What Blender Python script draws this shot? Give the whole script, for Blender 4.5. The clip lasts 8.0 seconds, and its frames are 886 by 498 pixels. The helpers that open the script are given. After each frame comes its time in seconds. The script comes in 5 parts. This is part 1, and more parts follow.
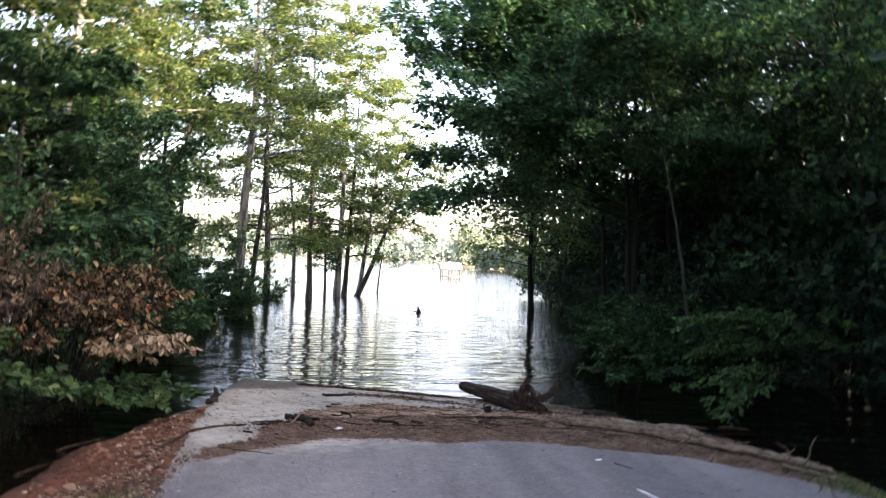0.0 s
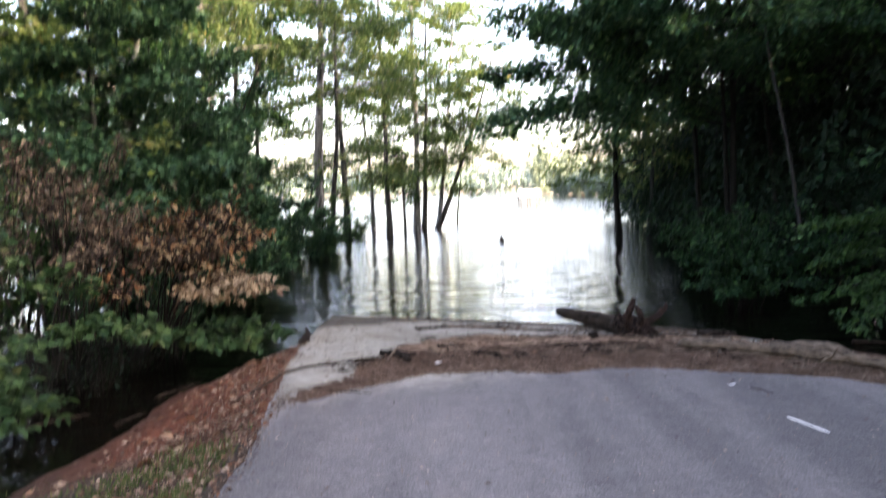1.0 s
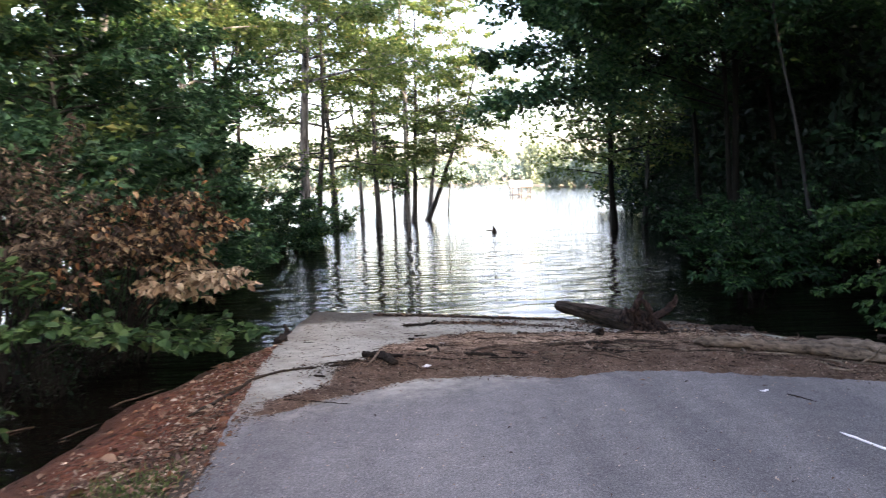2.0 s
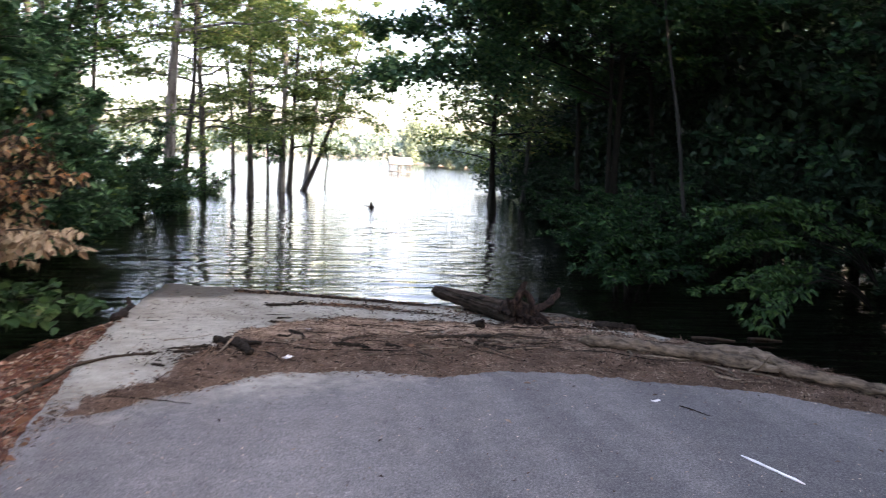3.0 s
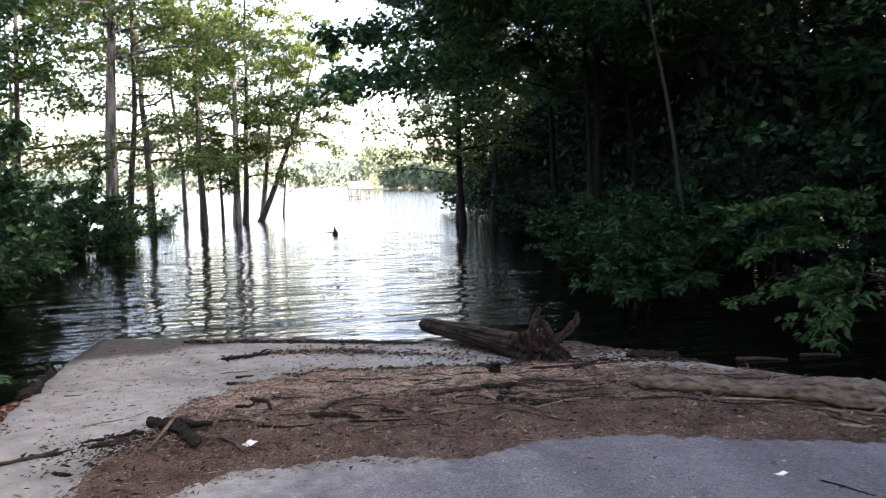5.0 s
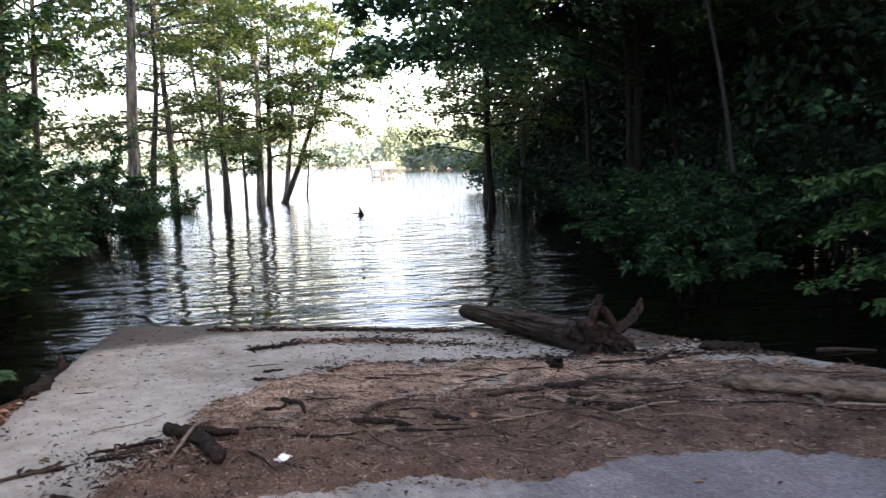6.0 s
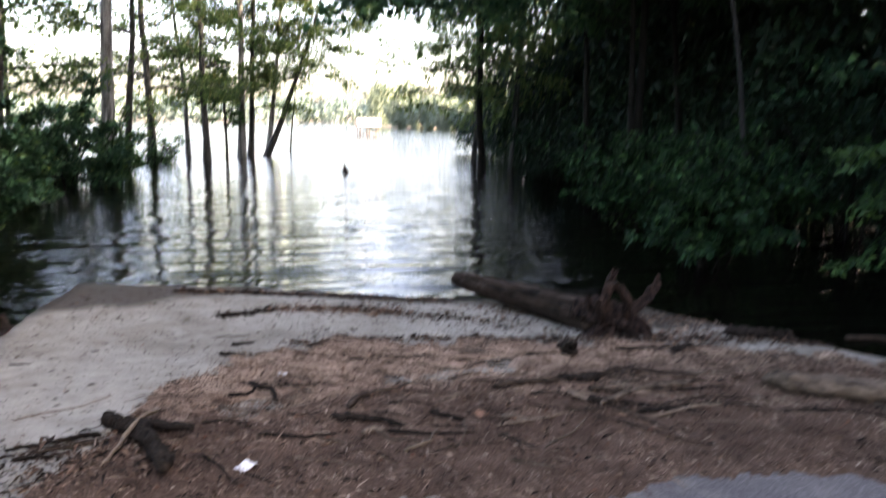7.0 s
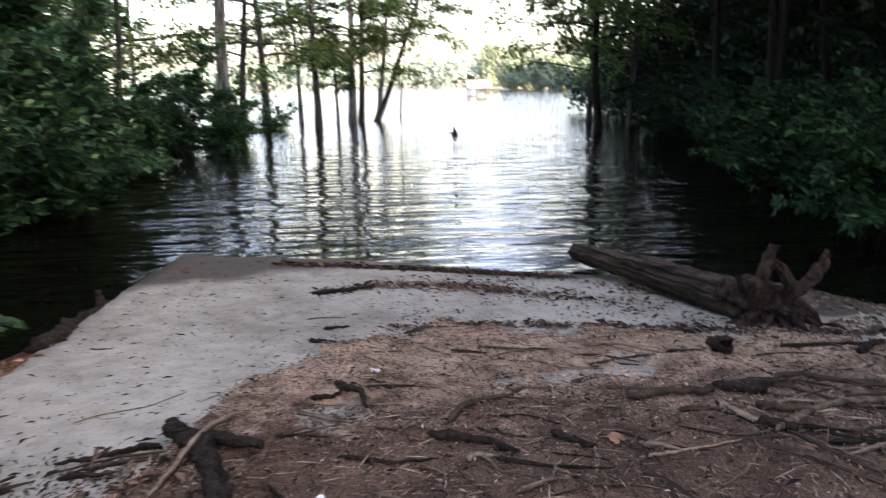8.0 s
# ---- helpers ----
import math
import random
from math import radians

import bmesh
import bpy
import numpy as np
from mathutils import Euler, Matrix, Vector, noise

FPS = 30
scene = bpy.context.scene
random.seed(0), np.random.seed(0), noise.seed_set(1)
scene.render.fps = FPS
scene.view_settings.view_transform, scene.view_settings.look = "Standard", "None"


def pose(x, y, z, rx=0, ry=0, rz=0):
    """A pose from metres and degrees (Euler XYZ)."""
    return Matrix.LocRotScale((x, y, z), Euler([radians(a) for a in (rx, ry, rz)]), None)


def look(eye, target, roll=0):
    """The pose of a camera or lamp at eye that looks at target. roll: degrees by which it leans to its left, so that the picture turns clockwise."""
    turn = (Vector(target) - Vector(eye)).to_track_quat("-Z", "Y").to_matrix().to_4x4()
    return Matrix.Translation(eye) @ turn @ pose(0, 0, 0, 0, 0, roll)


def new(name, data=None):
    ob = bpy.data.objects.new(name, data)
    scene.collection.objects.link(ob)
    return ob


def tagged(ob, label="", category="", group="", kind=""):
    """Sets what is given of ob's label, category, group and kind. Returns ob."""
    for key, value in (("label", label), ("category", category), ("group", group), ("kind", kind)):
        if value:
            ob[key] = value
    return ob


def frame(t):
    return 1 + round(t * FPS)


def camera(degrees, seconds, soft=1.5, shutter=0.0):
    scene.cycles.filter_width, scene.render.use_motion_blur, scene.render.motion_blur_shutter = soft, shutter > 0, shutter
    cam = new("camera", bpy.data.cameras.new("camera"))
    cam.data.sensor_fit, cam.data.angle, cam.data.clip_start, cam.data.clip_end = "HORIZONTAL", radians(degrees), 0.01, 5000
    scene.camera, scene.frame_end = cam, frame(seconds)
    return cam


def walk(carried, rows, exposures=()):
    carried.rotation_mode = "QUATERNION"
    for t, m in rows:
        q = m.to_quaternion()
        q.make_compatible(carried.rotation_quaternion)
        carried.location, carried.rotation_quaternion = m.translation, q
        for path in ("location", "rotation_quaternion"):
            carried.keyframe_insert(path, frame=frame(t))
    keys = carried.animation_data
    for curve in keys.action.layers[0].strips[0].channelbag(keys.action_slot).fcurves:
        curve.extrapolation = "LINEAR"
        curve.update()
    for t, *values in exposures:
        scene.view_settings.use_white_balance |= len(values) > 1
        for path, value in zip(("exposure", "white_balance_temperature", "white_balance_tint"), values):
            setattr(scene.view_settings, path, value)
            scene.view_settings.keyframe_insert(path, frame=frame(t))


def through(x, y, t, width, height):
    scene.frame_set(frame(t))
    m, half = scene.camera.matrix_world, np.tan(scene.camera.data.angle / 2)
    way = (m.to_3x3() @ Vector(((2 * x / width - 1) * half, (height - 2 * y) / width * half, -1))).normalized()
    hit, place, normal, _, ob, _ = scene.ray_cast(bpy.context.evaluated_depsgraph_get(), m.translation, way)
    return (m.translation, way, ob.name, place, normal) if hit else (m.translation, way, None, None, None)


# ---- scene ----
cam = camera(62.4, 8.0, soft=1.15, shutter=0.5)
PATH = [
    (0, (0.0, 0.0, 2.641), (0.242, 1.985, 2.665), 2.1),
    (0.1, (-0.017, 0.078, 2.628), (0.227, 2.063, 2.648), 0.5),
    (0.4, (-0.069, 0.313, 2.588), (0.152, 2.3, 2.536), 1.6),
    (0.5, (-0.086, 0.391, 2.575), (0.099, 2.382, 2.503), 0.6),
    (0.6, (-0.094, 0.474, 2.558), (0.082, 2.464, 2.465), 0.5),
    (0.9, (-0.118, 0.722, 2.505), (-0.059, 2.719, 2.416), -1.5),
    (1, (-0.126, 0.805, 2.488), (-0.094, 2.798, 2.325), -2.0),
    (1.1, (-0.129, 0.88, 2.496), (-0.156, 2.871, 2.309), 0.3),
    (1.2, (-0.132, 0.955, 2.505), (-0.216, 2.945, 2.331), 0.8),
    (2.3, (-0.074, 2.017, 2.343), (0.033, 4.004, 2.141), -2.4),
    (2.4, (-0.072, 2.08, 2.348), (0.026, 4.066, 2.133), -0.6),
    (2.5, (-0.069, 2.143, 2.354), (0.014, 4.129, 2.128), -0.1),
    (2.6, (-0.064, 2.236, 2.349), (0.071, 4.221, 2.147), 1),
    (2.9, (-0.048, 2.513, 2.332), (0.273, 4.472, 2.085), 1.9),
    (3, (-0.043, 2.606, 2.327), (0.351, 4.551, 2.078), 2.4),
    (3.1, (-0.019, 2.697, 2.315), (0.378, 4.642, 2.072), 1.3),
    (3.4, (0.054, 2.97, 2.281), (0.414, 4.929, 2.096), -1),
    (3.5, (0.078, 3.061, 2.269), (0.449, 5.017, 2.069), -2.2),
    (3.6, (0.074, 3.142, 2.265), (0.418, 5.097, 2.023), -2.1),
    (3.9, (0.061, 3.383, 2.255), (0.422, 5.342, 2.076), 0.4),
    (4, (0.057, 3.464, 2.251), (0.493, 5.411, 2.121), 0.4),
    (4.1, (0.049, 3.549, 2.246), (0.525, 5.486, 2.093), 0.6),
    (4.4, (0.025, 3.806, 2.232), (0.595, 5.715, 2.064), 1.1),
    (4.5, (0.017, 3.891, 2.227), (0.562, 5.806, 2.034), 0.2),
    (4.6, (0.018, 3.992, 2.21), (0.568, 5.905, 2.018), -0.3),
    (4.7, (0.019, 4.093, 2.194), (0.527, 6.02, 2.022), -1.7),
    (5.8, (-0.062, 5.025, 2.114), (0.375, 6.957, 1.835), 0.3),
    (5.9, (-0.053, 5.112, 2.097), (0.379, 7.045, 1.82), -0.6),
    (6, (-0.044, 5.199, 2.08), (0.388, 7.137, 1.839), -1.8),
    (6.1, (-0.034, 5.282, 2.073), (0.37, 7.224, 1.819), -2.4),
    (6.4, (-0.006, 5.53, 2.051), (0.309, 7.486, 1.777), -1.7),
    (6.5, (0.004, 5.613, 2.044), (0.323, 7.571, 1.786), -1.0),
    (6.6, (0.006, 5.695, 2.035), (0.365, 7.644, 1.767), -1),
    (6.9, (0.012, 5.939, 2.007), (0.503, 7.855, 1.709), 1.4),
    (7, (0.014, 6.021, 1.998), (0.488, 7.932, 1.651), 0.5),
    (7.1, (0.033, 6.109, 1.984), (0.481, 8.016, 1.58), -0.1),
    (7.4, (0.088, 6.373, 1.943), (0.377, 8.316, 1.566), -2.1),
    (7.5, (0.107, 6.461, 1.929), (0.367, 8.394, 1.487), -2.5),
    (7.6, (0.116, 6.531, 1.927), (0.324, 8.469, 1.478), -1.2),
    (7.9, (0.145, 6.741, 1.922), (0.294, 8.689, 1.493), -1.2),
    (8, (0.154, 6.811, 1.92), (0.326, 8.753, 1.477), -1.4),
]
walk(cam, [(t, look(eye, target, roll)) for t, eye, target, roll in PATH],
     exposures=[(0, 3.66, 7250, 25), (1.0, 3.82, 7250, 25), (2.5, 3.74, 7250, 25), (4.5, 3.73, 7250, 25), (8, 3.67, 7250, 25)])

# ---------------------------------------------------------------- world and light
SUN_TO = Vector((0.80, -0.60, 0.0)).normalized()
SUN_EL = radians(17)
world = bpy.data.worlds.new("evening_sky")
scene.world = world
world.use_nodes = True
wn = world.node_tree
sky = wn.nodes.new("ShaderNodeTexSky")
sky.sky_type, sky.sun_disc = "NISHITA", False
sky.sun_elevation, sky.sun_rotation = SUN_EL, math.atan2(SUN_TO.x, SUN_TO.y)
sky.air_density, sky.dust_density, sky.ozone_density = 0.8, 4.0, 0.4
wn.links.new(sky.outputs[0], wn.nodes["Background"].inputs[0])
wn.nodes["Background"].inputs[1].default_value = 0.15
sun = new("sun", bpy.data.lights.new("sun", "SUN"))
sun.data.energy, sun.data.angle, sun.data.color = 2.8, radians(0.6), (1.0, 0.84, 0.58)
sun.matrix_world = look((0, 0, 30), Vector((0, 0, 30)) - Vector((SUN_TO.x * math.cos(SUN_EL), SUN_TO.y * math.cos(SUN_EL), math.sin(SUN_EL))))


# ---------------------------------------------------------------- materials
class Nodes:
    """A small helper round one material's node tree."""

    def __init__(self, name):
        self.m = bpy.data.materials.new(name)
        self.m.use_nodes = True
        self.t = self.m.node_tree
        self.b = self.t.nodes["Principled BSDF"]
        self.out = self.t.nodes["Material Output"]

    def add(self, kind, **values):
        n = self.t.nodes.new(kind)
        for key, v in values.items():
            n.inputs[key.replace("_", " ")].default_value = v
        return n

    def link(self, a, b):
        self.t.links.new(a, b)

    def coords(self, scale=(1, 1, 1), world_space=False, turn=0.0):
        src = self.t.nodes.new("ShaderNodeNewGeometry").outputs["Position"] if world_space else self.t.nodes.new("ShaderNodeTexCoord").outputs["Object"]
        mp = self.t.nodes.new("ShaderNodeMapping")
        mp.inputs["Scale"].default_value = scale
        if turn:
            spin = self.t.nodes.new("ShaderNodeMapping")
            spin.inputs["Rotation"].default_value = (0, 0, turn)
            self.link(src, spin.inputs["Vector"])
            src = spin.outputs[0]
        self.link(src, mp.inputs["Vector"])
        return mp.outputs[0]

    def noise(self, scale, detail=5.0, rough=0.6, stretch=(1, 1, 1), world_space=False, turn=0.0):
        n = self.add("ShaderNodeTexNoise", Scale=scale, Detail=detail, Roughness=rough)
        self.link(self.coords(stretch, world_space, turn), n.inputs["Vector"])
        return n.outputs["Fac"]

    def ramp(self, fac, *stops):
        r = self.t.nodes.new("ShaderNodeValToRGB")
        e = r.color_ramp.elements
        while len(e) < len(stops):
            e.new(0.5)
        for el, (p, c) in zip(e, stops):
            el.position, el.color = p, (*c, 1)
        self.link(fac, r.inputs[0])
        return r.outputs[0]

    def mix(self, fac, a, b, mode="MIX"):
        n = self.t.nodes.new("ShaderNodeMix")
        n.data_type, n.blend_type = "RGBA", mode
        for slot, v in ((0, fac), (6, a), (7, b)):
            if isinstance(v, (int, float)):
                n.inputs[slot].default_value = v
            elif isinstance(v, tuple):
                n.inputs[slot].default_value = (*v, 1)
            else:
                self.link(v, n.inputs[slot])
        return n.outputs[2]

    def math(self, op, a, b=0.0, clamp=False):
        n = self.t.nodes.new("ShaderNodeMath")
        n.operation, n.use_clamp = op, clamp
        for slot, v in ((0, a), (1, b)):
            if isinstance(v, (int, float)):
                n.inputs[slot].default_value = v
            else:
                self.link(v, n.inputs[slot])
        return n.outputs[0]

    def place(self):
        n = self.t.nodes.new("ShaderNodeSeparateXYZ")
        self.link(self.t.nodes.new("ShaderNodeNewGeometry").outputs["Position"], n.inputs[0])
        return n.outputs

    def island(self):
        return self.t.nodes.new("ShaderNodeNewGeometry").outputs["Random Per Island"]

    def bump(self, height, strength=0.5, distance=0.02):
        n = self.add("ShaderNodeBump", Strength=strength, Distance=distance)
        self.link(height, n.inputs["Height"])
        self.link(n.outputs[0], self.b.inputs["Normal"])
        return n.outputs[0]

    def colour(self, c):
        if isinstance(c, tuple):
            self.b.inputs["Base Color"].default_value = (*c, 1)
        else:
            self.link(c, self.b.inputs["Base Color"])

    def rough(self, r):
        if isinstance(r, (int, float)):
            self.b.inputs["Roughness"].default_value = r
        else:
            self.link(r, self.b.inputs["Roughness"])


def leaf_material(name, *stops, through=0.4, rough=0.5):
    k = Nodes(name)
    col = k.ramp(k.island(), *stops)
    col = k.mix(0.35, col, k.ramp(k.noise(0.9, 2), (0.3, (0.35, 0.4, 0.3)), (0.7, (1, 1, 0.9))), "MULTIPLY")
    k.colour(col)
    k.rough(rough)
    k.b.inputs["Specular IOR Level"].default_value = 0.15
    tr = k.add("ShaderNodeBsdfTranslucent")
    k.link(k.mix(0.6, col, k.mix(1.0, col, (1.15, 1.12, 0.55), "MULTIPLY")), tr.inputs["Color"])
    mx = k.add("ShaderNodeMixShader", Fac=through)
    k.link(k.b.outputs[0], mx.inputs[1])
    k.link(tr.outputs[0], mx.inputs[2])
    k.link(mx.outputs[0], k.out.inputs["Surface"])
    return k.m


def wood_material(name, dark, light, grain=14.0, relief=0.6, rough=0.85, along=(1, 1, 0.12), turn=0.0, sharp=0.2):
    k = Nodes(name)
    fine, coarse = k.noise(grain, 6, 0.65, along, False, turn), k.noise(1.7, 3)
    col = k.ramp(fine, (0.5 - sharp, dark), (0.5 + sharp, light))
    col = k.mix(0.55, col, k.ramp(coarse, (0.3, (0.5, 0.48, 0.42)), (0.7, (1.0, 1.0, 1.0))), "MULTIPLY")
    k.colour(col)
    k.rough(rough)
    k.b.inputs["Specular IOR Level"].default_value = 0.14
    k.bump(fine, relief, 0.02)
    return k.m


def asphalt_material():
    k = Nodes("worn_asphalt_and_silted_concrete")
    x, y, z = k.place()
    grit = k.noise(75, 6, 0.8, world_space=True)
    patch = k.noise(1.0, 4, 0.55, (1.6, 0.22, 1), True)
    mid = k.noise(6.0, 5, 0.7, world_space=True)
    tar = k.ramp(grit, (0.3, (0.05, 0.048, 0.048)), (0.5, (0.165, 0.158, 0.157)), (0.64, (0.3, 0.288, 0.28)), (0.74, (0.66, 0.63, 0.6)))
    tar = k.mix(0.3, tar, k.ramp(k.noise(26, 3, 0.7, world_space=True), (0.3, (0.6, 0.6, 0.6)), (0.5, (1.0, 1.0, 1.0)), (0.7, (1.35, 1.34, 1.32))), "MULTIPLY")
    tar = k.mix(0.8, tar, k.ramp(patch, (0.35, (0.68, 0.68, 0.69)), (0.65, (1.18, 1.16, 1.13))), "MULTIPLY")
    tar = k.mix(0.5, tar, k.ramp(mid, (0.35, (0.75, 0.75, 0.76)), (0.65, (1.15, 1.14, 1.12))), "MULTIPLY")
    silt = k.ramp(mid, (0.25, (0.234, 0.222, 0.19)), (0.55, (0.354, 0.337, 0.29)), (0.8, (0.424, 0.404, 0.35)))
    silt = k.mix(0.75, silt, k.ramp(k.noise(1.5, 4, 0.6, (1, 0.8, 1), True), (0.36, (0.62, 0.6, 0.57)), (0.5, (0.95, 0.94, 0.93)), (0.68, (1.12, 1.12, 1.12))), "MULTIPLY")
    silt = k.mix(0.75, silt, k.ramp(k.noise(38, 4, 0.75, world_space=True), (0.3, (0.66, 0.65, 0.63)), (0.45, (0.94, 0.94, 0.93)), (0.6, (1.0, 1.0, 1.0)), (0.72, (1.3, 1.3, 1.3))), "MULTIPLY")
    # silt begins a little lower on the left-hand lane than in the middle
    line = k.math("ADD", y, k.math("MULTIPLY", mid, 1.3))
    line = k.math("SUBTRACT", line, k.math("MULTIPLY", x, 0.35))
    f = k.math("DIVIDE", k.math("SUBTRACT", line, 8.6), 0.9, True)
    dry = k.mix(f, tar, silt)
    damp_line = k.math("ADD", z, k.math("MULTIPLY", k.math("SUBTRACT", k.noise(1.3, 3, world_space=True), 0.5), 0.07))
    reach = k.math("SUBTRACT", 0.15, k.math("MULTIPLY", k.math("ADD", x, 2.0), 0.06))
    damp = k.math("DIVIDE", k.math("SUBTRACT", k.math("ADD", k.math("MAXIMUM", reach, 0.03), k.math("MULTIPLY", k.math("DIVIDE", k.math("SUBTRACT", x, 2.4), 1.0, True), 0.2)), damp_line), 0.03, True)
    k.colour(k.mix(damp, dry, k.mix(mid, (0.05, 0.042, 0.032), (0.1, 0.086, 0.068))))
    k.rough(k.math("SUBTRACT", 0.85, k.math("MULTIPLY", damp, 0.2)))
    k.b.inputs["Specular IOR Level"].default_value = 0.14
    k.bump(k.math("ADD", grit, k.math("MULTIPLY", mid, 0.6)), 0.8, 0.012)
    return k.m


def ground_material():
    k = Nodes("red_clay_wet_silt_and_murk")
    x, y, z = k.place()
    fine, mid, big = k.noise(70, 5, 0.7, world_space=True), k.noise(7, 5, 0.65, world_space=True), k.noise(0.8, 3, world_space=True)
    clay = k.ramp(mid, (0.3, (0.03, 0.015, 0.01)), (0.46, (0.125, 0.043, 0.023)), (0.58, (0.19, 0.064, 0.032)), (0.74, (0.25, 0.105, 0.06)))
    loam = k.ramp(mid, (0.3, (0.03, 0.024, 0.018)), (0.7, (0.085, 0.064, 0.046)))
    # pale sand where the wooded shoulder runs down to the lake
    sand = k.ramp(mid, (0.3, (0.1, 0.085, 0.065)), (0.55, (0.21, 0.185, 0.15)), (0.75, (0.29, 0.26, 0.215)))
    loam = k.mix(k.math("DIVIDE", k.math("SUBTRACT", k.math("ADD", y, k.math("MULTIPLY", mid, 1.5)), 9.2), 0.8, True), loam, sand)
    # loam and leaf mould beside the upper road, bare clay towards the lake
    f = k.math("DIVIDE", k.math("SUBTRACT", k.math("ADD", y, k.math("MULTIPLY", big, 2.5)), 7.6), 1.2, True)
    side = k.math("DIVIDE", k.math("SUBTRACT", 1.0, x), 1.5, True)
    near = k.math("DIVIDE", k.math("SUBTRACT", 24.0, y), 6.0, True)
    bare = k.mix(k.math("MULTIPLY", k.math("MULTIPLY", f, side), near), loam, clay)
    bare = k.mix(0.5, bare, k.ramp(fine, (0.3, (0.5, 0.5, 0.5)), (0.7, (1.15, 1.1, 1.1))), "MULTIPLY")
    # wet clay near the waterline; deeper, the light lost in murk is coloured in
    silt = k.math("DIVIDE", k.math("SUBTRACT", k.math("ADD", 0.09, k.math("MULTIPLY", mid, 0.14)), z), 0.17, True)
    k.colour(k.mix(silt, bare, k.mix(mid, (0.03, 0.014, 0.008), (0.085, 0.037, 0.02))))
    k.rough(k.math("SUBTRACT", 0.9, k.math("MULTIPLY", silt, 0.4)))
    k.b.inputs["Specular IOR Level"].default_value = 0.2
    k.bump(k.math("ADD", fine, k.math("MULTIPLY", mid, 2.0)), 0.9, 0.04)
    return k.m


def water_material():
    k = Nodes("rippled_lake_water")
    k.colour((0.004, 0.0035, 0.0025))
    k.rough(0.01)
    k.b.inputs["IOR"].default_value = 1.33
    k.b.inputs["Transmission Weight"].default_value = 0.4
    wind = k.noise(0.09, 2.0, 0.5, (1, 1, 1), True)
    a = k.noise(1.0, 2.0, 0.4, (0.85, 3.7, 1), True, 0.05)
    b = k.noise(1.0, 1.0, 0.5, (0.55, 1.35, 1), True, -0.12)
    c = k.noise(1.0, 1.5, 0.5, (2.2, 7.5, 1), True, 0.1)
    h = k.math("ADD", k.math("ADD", k.math("MULTIPLY", a, k.math("ADD", 0.55, wind)), k.math("MULTIPLY", b, 1.5)), k.math("MULTIPLY", c, 0.2))
    k.bump(h, 1.0, 0.042)
    return k.m


def mulch_material():
    k = Nodes("pine_straw_and_bark_mulch")
    x, y, z = k.place()
    fine, mid = k.noise(90, 5, 0.7, world_space=True), k.noise(5, 4, 0.6, world_space=True)
    dark = k.ramp(fine, (0.3, (0.05, 0.034, 0.026)), (0.7, (0.235, 0.16, 0.118)))
    straw = k.ramp(fine, (0.3, (0.33, 0.235, 0.17)), (0.65, (0.68, 0.52, 0.4)))
    f = k.math("DIVIDE", k.math("SUBTRACT", k.math("ADD", y, k.math("MULTIPLY", mid, 3.0)), 11.35), 0.7, True)
    patch = k.ramp(k.noise(3.2, 4, 0.65, world_space=True), (0.36, (0.52, 0.49, 0.47)), (0.5, (0.98, 0.96, 0.94)), (0.62, (1.3, 1.28, 1.25)))
    k.colour(k.mix(0.85, k.mix(f, dark, straw), patch, "MULTIPLY"))
    k.rough(0.95)
    k.b.inputs["Specular IOR Level"].default_value = 0.12
    k.bump(fine, 1.0, 0.03)
    return k.m


def island_material(name, *stops, rough=0.85, patchy=0.0):
    k = Nodes(name)
    col = k.mix(0.4, k.ramp(k.island(), *stops), k.ramp(k.noise(30, 3), (0.3, (0.55, 0.55, 0.55)), (0.7, (1.1, 1.1, 1.1))), "MULTIPLY")
    if patchy:
        col = k.mix(patchy, col, k.ramp(k.noise(3.2, 4, 0.65, world_space=True), (0.36, (0.5, 0.47, 0.45)), (0.5, (0.95, 0.93, 0.91)), (0.62, (1.3, 1.28, 1.24))), "MULTIPLY")
    k.colour(col)
    k.rough(rough)
    k.b.inputs["Specular IOR Level"].default_value = 0.15
    return k.m


def plain_material(name, a, b, scale=20.0, rough=0.6, relief=0.15):
    k = Nodes(name)
    n = k.noise(scale, 4)
    k.colour(k.ramp(n, (0.3, a), (0.7, b)))
    k.rough(rough)
    k.bump(n, relief, 0.005)
    return k.m


M_ROAD, M_GROUND, M_WATER, M_MULCH = asphalt_material(), ground_material(), water_material(), mulch_material()
M_BARK = wood_material("grey_brown_bark", (0.014, 0.0155, 0.0155), (0.07, 0.075, 0.074), sharp=0.14)
M_BARK_PALE = wood_material("pale_mottled_bark", (0.04, 0.043, 0.044), (0.25, 0.26, 0.262), 6.0, 0.6, sharp=0.11)
# near-black so that trunks and stems read as shaded
M_BARK_DARK = wood_material("bark_darkened_for_shade", (0.006, 0.006, 0.0055), (0.021, 0.0195, 0.0165))
# grey bark with the wood's shade worked into its colour
M_BARK_WOOD = wood_material("grey_bark_shade_in_colour", (0.014, 0.0145, 0.014), (0.055, 0.056, 0.053))
M_LOG = wood_material("cracked_brown_log", (0.005, 0.004, 0.003), (0.066, 0.047, 0.035), 17.0, 1.0, 0.85, (1, 0.06, 1), -0.27, 0.11)
M_DRIFT = wood_material("weathered_driftwood", (0.012, 0.009, 0.007), (0.076, 0.055, 0.039), 22.0, 0.9, 0.85, (1, 0.3, 1), -0.7)
M_DRIFT_GREY = wood_material("sun_greyed_driftwood", (0.03, 0.023, 0.017), (0.2, 0.155, 0.115), 24.0, 1.0, 0.85, (1, 0.3, 1), -0.72, 0.16)
M_ROTTEN = wood_material("rotten_blackened_wood", (0.005, 0.004, 0.003), (0.038, 0.028, 0.021), 38.0, 1.0, 0.9, (1, 1, 1), 0.0, 0.13)
